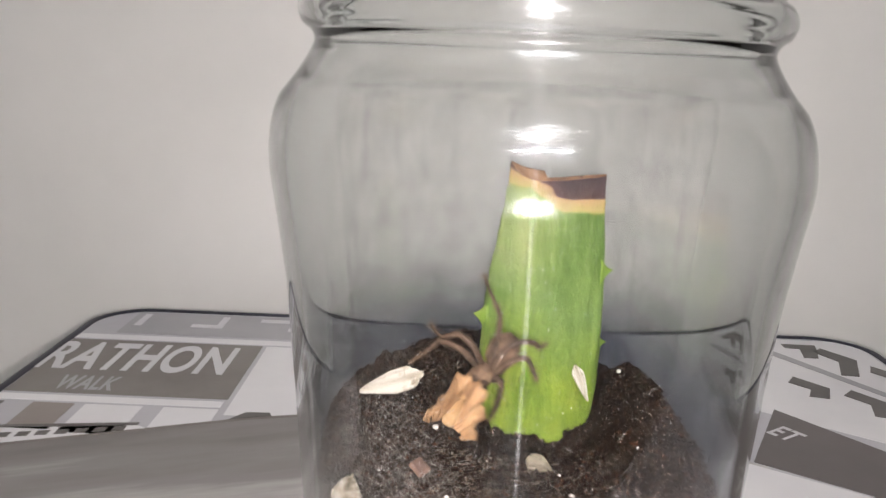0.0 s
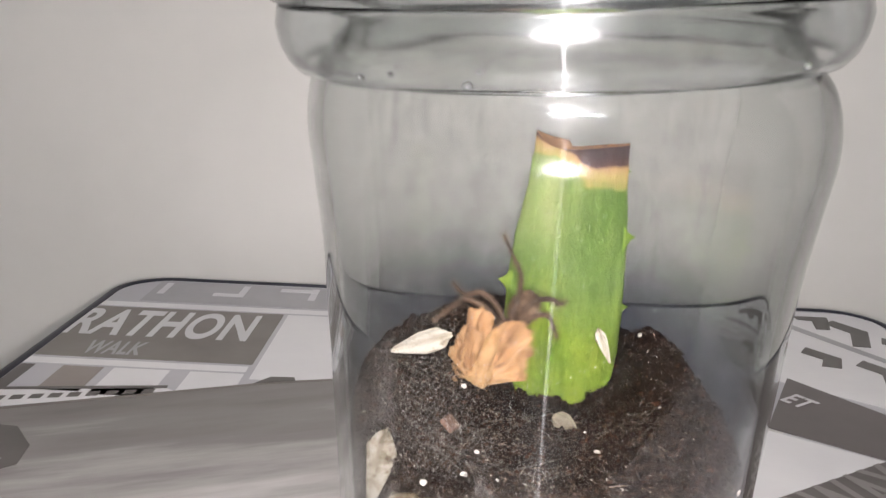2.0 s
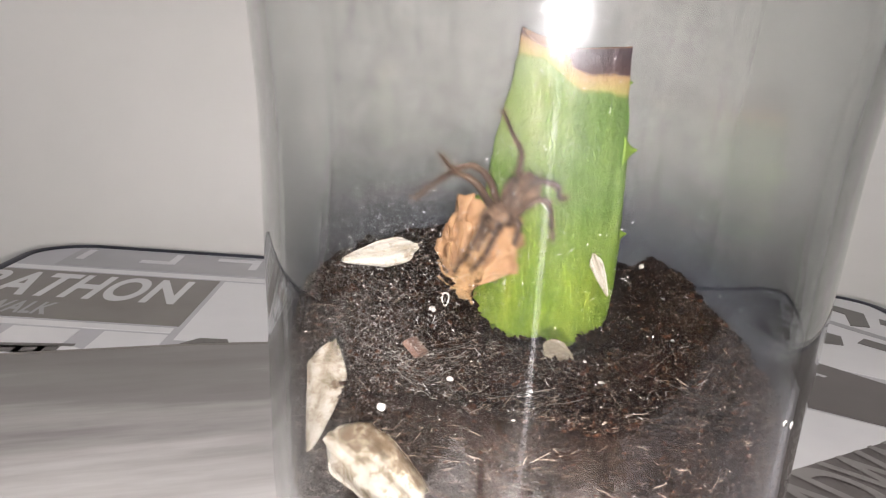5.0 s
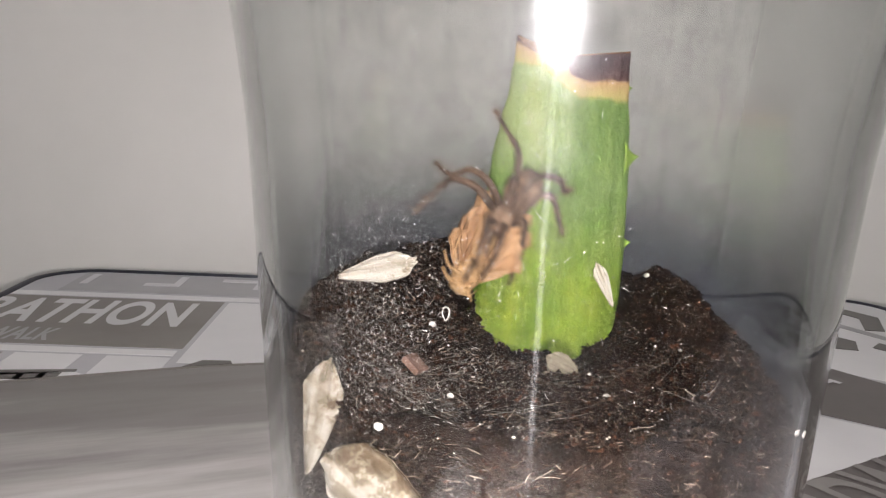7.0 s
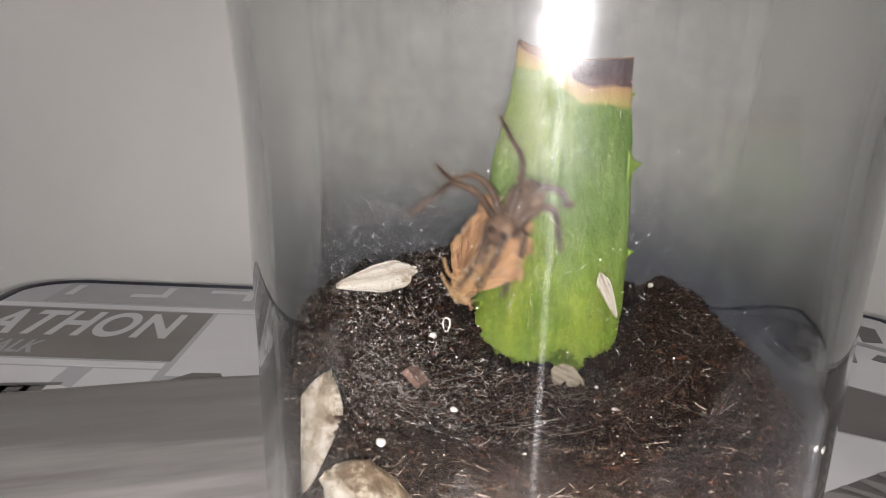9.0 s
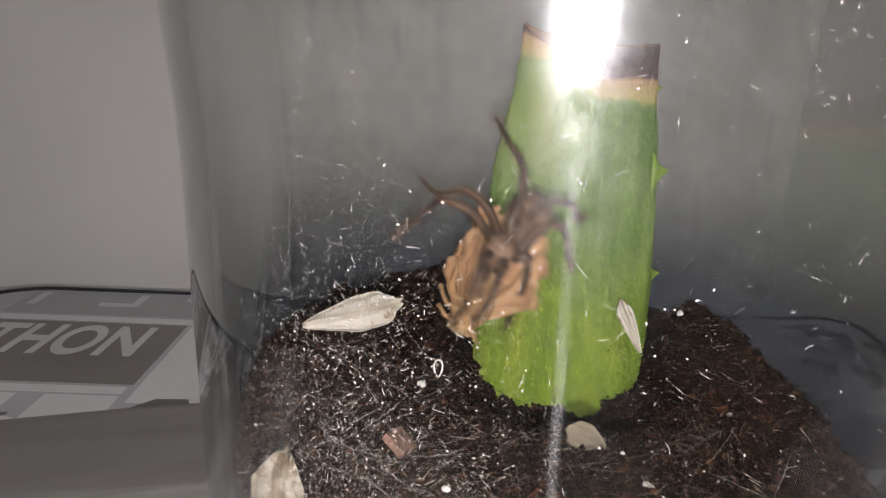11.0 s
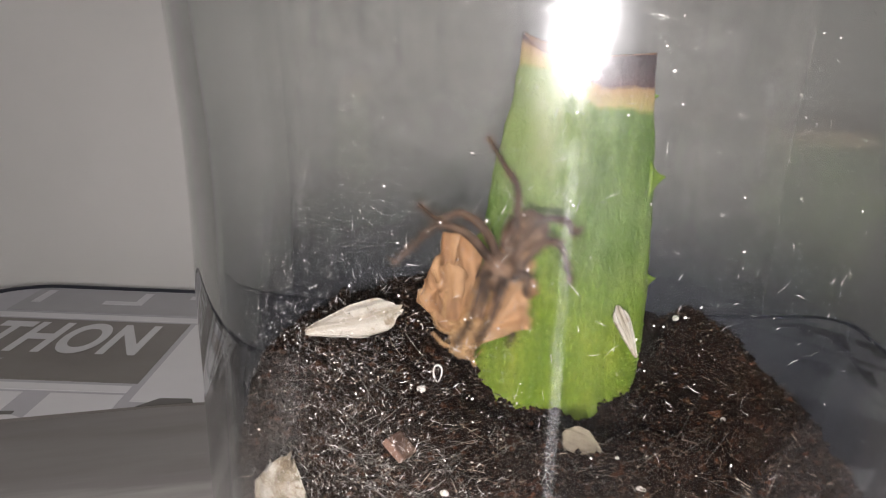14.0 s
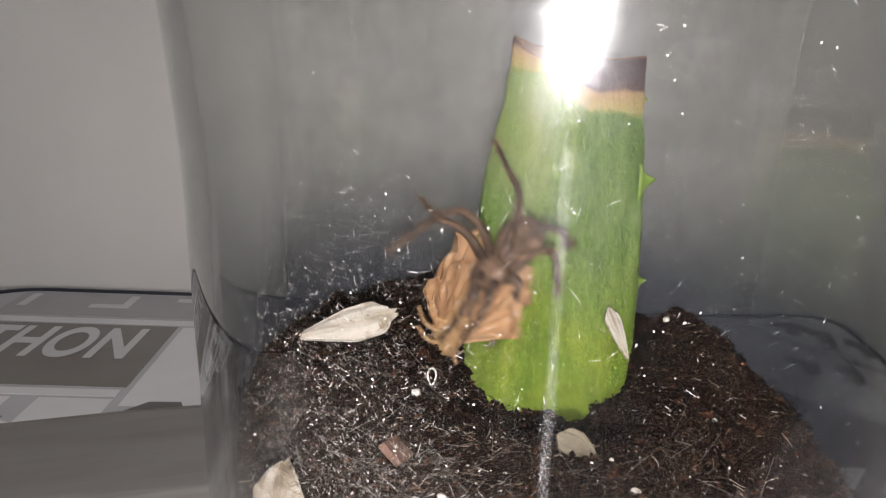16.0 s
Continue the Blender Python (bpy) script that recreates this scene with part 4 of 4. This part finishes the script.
def silk():
    """Long thin strands of silk over the soil and across the jar."""
    rnd = random.Random(77)
    verts, faces = [], []
    for k in range(220):
        if k < 170:
            x, y = rnd.gauss(-2.3, 0.9), rnd.gauss(-1.6, 1.3)
            a, ln = rnd.choice((0.6, 1.0, 2.5)) + rnd.gauss(0, 0.35), rnd.uniform(0.25, 1.0)
        else:
            x, y = rnd.uniform(-3.4, 3.0), rnd.uniform(-3.8, 0.6)
            a, ln = rnd.gauss(0.7, 0.6), rnd.uniform(0.7, 2.0)
        x1, y1 = x + ln * math.cos(a), y + ln * math.sin(a)
        if max(math.hypot(x, y), math.hypot(x1, y1)) > 4.4:
            continue
        p = Vector((x, y, ground(x, y) + rnd.uniform(0.04, 0.14)))
        q = Vector((x1, y1, ground(x1, y1) + rnd.uniform(0.05, 0.25)))
        v, f = tube([p, p.lerp(q, 0.5) - Vector((0, 0, 0.02)), q], [rnd.choice((0.0018, 0.0026, 0.0038))] * 3, 3)
        b = len(verts)
        verts += v
        faces += [tuple(i + b for i in c) for c in f]
    tagged(part("silk", (verts, faces, False), M_SILK), "long thin pale silk strands over the soil", "silk", kind="stuff")


def bristles(name, points, radius, length, count, seed, mat, parent):
    """Short fine hairs standing off a line."""
    rnd = random.Random(seed)
    line = smooth_line(points, 5)
    verts, faces = [], []
    for _ in range(count):
        i = rnd.randrange(len(line) - 1)
        p = line[i].lerp(line[i + 1], rnd.random())
        d = Vector((rnd.gauss(0, 1), rnd.gauss(0, 1), rnd.gauss(0, 1))).normalized()
        q = p + d * (radius + length * rnd.uniform(0.5, 1.2)) + (line[i + 1] - line[i]).normalized() * length * 0.5
        s = d.cross(Vector((rnd.gauss(0, 1), rnd.gauss(0, 1), rnd.gauss(0, 1)))).normalized() * 0.008
        u = d.cross(s)
        b = len(verts)
        verts += [tuple(p + s), tuple(p - s), tuple(p + u), tuple(q)]
        faces += [(b, b + 1, b + 3), (b + 1, b + 2, b + 3), (b + 2, b, b + 3)]
    return part(name, (verts, faces, False), mat, parent)


def spider():
    s = tagged(empty("spider"), "brown hairy long-legged spider clinging to the aloe leaf", "spider")
    a = part("abdomen", blob(0.4, 0.36, 0.52, 24, 16, 0.15, 1), M_SPIDER, s, "mottled grey-brown abdomen")
    a.matrix_basis = at(0.18, 0.2, 0.28, 0, 40, 0)
    t = part("cephalothorax", blob(0.32, 0.28, 0.4, 20, 12, 0.06, 2), M_SPIDER, s)
    t.matrix_basis = at(-0.36, -0.1, -0.3, 0, 40, 0)
    bristles("body_hair", [(0, 0, -0.3), (0, 0, 0), (0, 0, 0.3)], 0.3, 0.13, 420, 71, M_SPIDER, a)
    bristles("body_hair", [(0, 0, -0.2), (0, 0, 0), (0, 0, 0.2)], 0.26, 0.12, 320, 72, M_SPIDER, t)
    legs = [
        # two that arch out to the side, one up the edge of the leaf, two over the leaf
        [(-0.3, -0.05, -0.15), (-0.6, -0.3, 0.5), (-1.0, -0.2, 0.78), (-1.45, 0.0, 0.66), (-1.78, 0.3, 0.9)],
        [(-0.4, -0.05, -0.2), (-0.9, -0.35, 0.42), (-1.4, -0.2, 0.58), (-1.7, 0.0, 0.36), (-2.25, 0.2, -0.16)],
        [(-0.2, -0.1, -0.1), (-0.02, -0.2, 0.6), (0.06, 0.2, 1.15), (-0.12, 0.8, 1.5), (-0.38, 1.4, 2.0)],
        [(-0.1, -0.1, -0.2), (0.36, -0.2, 0.55), (0.95, 0.1, 0.56), (1.2, 0.9, 0.2), (1.46, 1.25, 0.2)],
        [(0.0, -0.1, -0.3), (0.45, -0.3, 0.2), (0.85, 0.1, 0.1), (1.1, 0.8, -0.5), (1.25, 1.2, -0.85)],
        # three that clasp the prey
        [(-0.1, -0.1, -0.4), (0.15, -0.5, -0.35), (0.12, 0.2, -1.2), (-0.05, 0.9, -1.95)],
        [(-0.45, -0.15, -0.4), (-0.62, -0.55, -0.3), (-0.85, -0.6, -1.0), (-1.15, -0.3, -1.6)],
        [(-0.3, -0.15, -0.45), (-0.3, -0.6, -0.45), (-0.5, -0.6, -1.05), (-0.75, -0.4, -1.5)],
    ]
    for pts in legs:
        leg = leg_part("leg", pts, 0.1, 0.026, M_SPIDERLEG, s, 4)
        bristles("leg_hair", pts, 0.075, 0.11, 420, len(pts) + int(90 * pts[1][0]), M_SPIDER, leg)
    for dx in (-0.12, 0.1):
        leg_part("palp", [(dx - 0.4, -0.2, -0.55), (dx - 0.5, -0.65, -0.7), (dx - 0.6, -0.75, -1.0)], 0.07, 0.045, M_SPIDERLEG, s)
    return s


def fan_wing(length, width, seed, nu=24, nv=28):
    """A crumpled fan-shaped wing along +x from its root, pleated along its veins, with a scalloped outer edge."""
    top, bottom = [], []
    for i in range(nu + 1):
        u = i / nu
        for j in range(nv + 1):
            v = j / nv - 0.5
            x = length * u * (1 - 0.3 * (2 * v) ** 2 * u) + 0.035 * u * u * math.cos(v * 44) + 0.12 * u * u * noise.noise(Vector((v * 3, seed, 0)))
            y = width * (0.14 + 0.86 * u ** 0.8) * v
            q = Vector((u * 2.1, v * 2.6, seed))
            fold = 0.17 - abs(noise.noise(q))
            z = 0.45 * u * fold + 0.028 * u * math.cos(v * 19) + 0.14 * u * noise.noise(q * 0.7 + Vector((9, 0, 0))) + 0.05 * u * noise.noise(q * 3.1) - 0.35 * width * v * v * u + 0.14 * u * u
            top.append((x, y, z + 0.012))
            bottom.append((x, y, z - 0.012))
    return shell(top, bottom, nu, nv)


def moth():
    """Head down; wings hinge on the thorax and open to both sides."""
    m = tagged(empty("moth", at(-1.3, 1.35, 5.2)), "tan moth with fluttering wings held head down by the spider", "moth")
    b = part("thorax", blob(0.36, 0.3, 0.42, 22, 16, 0.25, 3), M_MOTH, m)
    b.matrix_basis = at(0, 0, -0.25)
    bristles("fur", [(0, 0, -0.3), (0, 0, 0), (0, 0, 0.3)], 0.2, 0.15, 700, 73, M_MOTH, b)
    a = part("abdomen", blob(0.21, 0.2, 0.66, 18, 14, 0.12, 4), M_MOTH, m)
    a.matrix_basis = at(0.05, -0.06, 0.42)
    bristles("fur", [(0, 0, -0.5), (0, 0, 0), (0, 0, 0.5)], 0.16, 0.08, 300, 75, M_MOTH, a)
    h = part("head", blob(0.25, 0.22, 0.2, 16, 12, 0.2, 5), M_MOTH, m)
    h.matrix_basis = at(0, -0.03, -0.6)
    for sx in (-1, 1):
        leg_part("antenna", [(0.07 * sx, -0.08, -0.7), (0.24 * sx, -0.12, -0.72), (0.36 * sx, -0.1, -0.5)], 0.022, 0.01, M_MOTH, m)
    for x, z, rx, rz in ((-0.5, -0.15, -0.62, 0.38), (-0.52, -0.35, -0.78, -0.08), (-0.4, -0.6, -0.66, -0.42), (0.2, -0.45, 0.05, -0.1), (0.3, -0.3, 0.22, 0.15), (0.1, -0.62, 0.3, -0.8)):
        leg_part("leg", [(0.1 if x > 0 else -0.12, -0.15, z), (x, -0.38, z + 0.02), (rx, -0.42, rz)], 0.05, 0.022, M_MOTH, m)
    wings = []
    for sx in (-1, 1):
        verts, faces = fan_wing(1.95, 1.15, 30 + sx)
        f = part("forewing", ([(x, -y * sx, z) for x, y, z in verts], faces), M_WINGTAN, m)
        f.matrix_basis = wing_pose(sx, 30, 60)
        verts, faces = fan_wing(1.5, 1.2, 35 + sx)
        g = part("hindwing", ([(x, -y * sx, z) for x, y, z in verts], faces), M_WINGTAN, m)
        g.matrix_basis = wing_pose(sx, 10, 45, True)
        wings.append((sx, f, g))
    return m, wings


def wing_pose(sx, spread, fold, hind=False):
    """spread: degrees of the wing away from the body's line; fold: degrees by which it is turned out of the body's plane."""
    m = at(0.16 * sx, -0.05 + (0.06 if hind else 0), -0.3 + (-0.12 if hind else 0))
    m = m @ pose(0, 0, 0, 0, 0, -sx * fold)
    m = m @ pose(0, 0, 0, 0, -90 + sx * spread, 0)
    return m @ pose(0, 0, 0, 90, 0, 0)


# ---- the lid that is lowered over the neck and lifted again ----
def turned(profile, n=128):
    return [[(r * math.cos(2 * math.pi * i / n), r * math.sin(2 * math.pi * i / n), z) for i in range(n)] for r, z in profile]


def lid():
    k = tagged(empty("plastic_cover"), "wide clear plastic cover held over the jar's neck", "cover")
    skirt = [(6.1, 0.0), (6.25, 0.02), (6.45, 0.25), (6.6, 0.6), (6.67, 1.0), (6.62, 1.3), (6.58, 1.48), (6.4, 1.48), (6.46, 1.3), (6.5, 1.0), (6.44, 0.62), (6.3, 0.32), (6.12, 0.14), (6.04, 0.06), (6.1, 0.0)]
    grip = [(6.42, 1.5), (6.72, 1.5), (6.96, 1.9), (6.96, 2.3), (6.74, 2.6), (6.58, 2.6), (6.8, 2.3), (6.8, 1.9), (6.42, 1.5)]
    top = [(6.62, 2.62), (6.84, 2.9), (6.84, 3.9), (6.5, 4.3), (5.7, 4.45), (0.4, 4.45), (0.4, 4.3), (5.6, 4.3), (6.35, 4.15), (6.67, 3.8), (6.67, 2.9), (6.5, 2.62), (6.62, 2.62)]
    skirt, grip, top = ([(r - 0.14 if r > 1 else r, z) for r, z in prof] for prof in (skirt, grip, top))
    for name, prof in (("skirt", skirt), ("grip_ring", grip), ("top", top)):
        part(name, loft(turned(prof)), M_LID, k).visible_shadow = False
    for deg, z, size in ((228, 0.25, 0.09), (231, 0.1, 0.06), (235, 0.35, 0.07), (249, 0.2, 0.11), (251, 0.45, 0.06), (307, 0.3, 0.1), (312, 0.6, 0.05), (283, 0.9, 0.05)):
        drop = part("water_drop", blob(size, size, size * 0.8, 12, 8), M_LID, k, "clear drop of water")
        drop.matrix_basis = at(6.3 * math.cos(radians(deg)), 6.3 * math.sin(radians(deg)), z)
        drop.visible_shadow = False
    return k


# ---- the phone that films, with its torch ----
def phone():
    t = tagged(empty("phone"), "dark mobile phone with a bright white torch beside its lens", "phone")
    outline = [(0.9, 2.0), (13.0, 2.0), (13.2, 1.8), (13.2, -5.4), (13.0, -5.6), (1.1, -5.6), (0.9, -5.4), (0.9, -2.3), (-0.4, -2.3), (-0.6, -2.1), (-0.6, -1.0), (-0.4, -0.8), (0.9, -0.8)][::-1]
    part("body", sheet(outline, 0.26, 1.08), M_BLACK, t)
    part("torch_window", tube([(0.15, -1.5, 0.18), (0.15, -1.5, 0.25)], [0.28, 0.28], 20), glow("torch_glow", (1.0, 0.893, 0.872), TORCH), t, "glowing white torch window")
    part("torch_ring", loft([[(0.15 + r * math.cos(2 * math.pi * i / 20), -1.5 + r * math.sin(2 * math.pi * i / 20), z) for i in range(20)] for r, z in ((0.3, 0.2), (0.4, 0.2), (0.4, 0.258), (0.3, 0.258), (0.3, 0.2))]), M_METAL, t)
    return t


room()
table()
JAR = jar()
soil()
aloe()
loose_wings()
litter()
silk()
SPIDER = spider()
MOTH, WINGS = moth()
LID = lid()
PHONE = phone()


def motions():
    # the phone goes with its lens
    walk(PHONE, [(t, eye_pose(*p)) for t, *p in PATH])
    # the lid comes down over the neck, stays a moment and goes up again
    low = [(0, 15.8), (0.3, 15.7), (0.5, 15.3), (0.6, 15.0), (0.8, 14.4), (1.0, 12.85), (1.2, 12.9), (1.4, 12.98), (1.6, 12.98), (1.8, 12.98), (2.0, 12.9), (2.2, 13.1), (2.4, 15.5), (2.7, 19.2), (3.2, 21.2), (16, 21.2)]
    walk(LID, [(t, at(-0.18, -0.1, z, 5, -4, 0)) for t, z in low])
    # the prey hangs from the spider and shivers with it
    stay = [(0, -1.93, 0.8, 4.29), (0.5, -1.81, 0.82, 4.44), (1, -1.61, 0.84, 4.48), (1.5, -1.51, 0.86, 4.57), (2, -1.61, 0.88, 4.93), (2.5, -1.58, 0.9, 5.02), (3, -1.53, 1.55, 5.12), (3.5, -1.46, 2.2, 4.98), (4, -1.08, 2.6, 4.91), (4.5, -1.22, 2.6, 4.97), (7, -1.14, 2.6, 5.45), (7.5, -1.14, 2.6, 5.56), (8, -1.17, 2.6, 5.62), (8.5, -1.12, 2.6, 5.59), (9, -1.16, 2.6, 5.49), (11.5, -1.04, 2.6, 5.56), (12, -1.0, 2.6, 5.45), (12.5, -1.29, 2.6, 5.17), (13, -1.32, 2.6, 5.25), (13.5, -1.32, 2.6, 5.34), (14, -1.1, 2.6, 5.21), (14.5, -1.38, 2.6, 5.28), (15, -1.4, 2.6, 5.16), (15.5, -1.33, 2.6, 5.19), (16, -1.24, 2.6, 5.3)]
    tilt = [(0, 30), (0.5, 24), (1, 18), (2, 16), (3, 14), (4, 20), (4.5, 12), (7, 26), (9, 26), (11.5, 22), (12, 16), (12.5, 14), (14, 14), (14.5, 30), (15, 28), (16, 20)]
    cling = [(0, -0.56, 1.6, 5.86), (0.5, -0.57, 1.6, 5.9), (1.5, -0.71, 1.6, 5.9), (2.5, -0.68, 1.6, 6.12), (3.5, -0.45, 2.1, 6.34), (4.5, -0.37, 2.3, 6.49), (7, -0.29, 2.3, 6.81), (9, -0.32, 2.3, 6.76), (11.5, -0.41, 2.3, 6.72), (12.5, -0.44, 2.3, 6.61), (13.5, -0.37, 2.3, 6.55), (15, -0.42, 2.3, 6.46), (16, -0.36, 2.3, 6.5)]

    def along(rows, t, k):
        return float(np.interp(t, [r[0] for r in rows], [r[k] for r in rows]))

    beats = [i / FPS for i in range(16 * FPS + 1)]
    walk(MOTH, [(t, at(along(stay, t, 1) + 0.09 * math.sin(20 * math.pi * t), along(stay, t, 2), along(stay, t, 3) + 0.05 * math.sin(20 * math.pi * t), -8, along(tilt, t, 1), 8 * math.sin(t * 3.1))) for t in beats])
    walk(SPIDER, [(t, at(along(cling, t, 1) + 0.13 * math.sin(20 * math.pi * t), along(cling, t, 2), along(cling, t, 3) - 0.1 * math.sin(20 * math.pi * t), 0, 4 * math.sin(t * 1.7), 0)) for t in beats])
    # how far the left and the right wings stand open
    spread = [(0, 0.2, 0.2), (0.5, 0.5, 0.3), (1, 0.5, 0.7), (1.5, 0.6, 0.6), (2, 0.6, 0.7), (2.5, 0.7, 0.6), (3, 0.8, 0.7), (3.5, 0.6, 0.6), (4, 0.1, 0.1), (4.5, 1.0, 0.6), (5.2, 0.4, 0.5), (6, 0.8, 0.7), (7, 0.45, 0.4), (8, 0.45, 0.4), (9, 0.4, 0.4), (9.8, 0.8, 0.7), (10.6, 0.3, 0.4),
              (11.5, 0.7, 0.6), (12, 0.3, 0.2), (12.5, 0.7, 1.0), (13, 0.8, 0.6), (13.5, 0.5, 0.6), (14, 0.75, 0.55), (14.5, 0.15, 0.1), (15, 0.15, 0.2), (15.5, 0.5, 0.8), (16, 0.4, 0.7)]
    for sx, f, g in WINGS:
        rows_f, rows_g = [], []
        for t in beats:
            o = min(1.1, max(0.0, along(spread, t, 1 if sx < 0 else 2) + 0.14 * math.sin(20 * math.pi * t)))
            rows_f.append((t, wing_pose(sx, 4 + 26 * o, 70 - 52 * o)))
            rows_g.append((t, wing_pose(sx, 12 + 34 * o, 64 - 48 * o, True)))
        walk(f, rows_f)
        walk(g, rows_g)


motions()
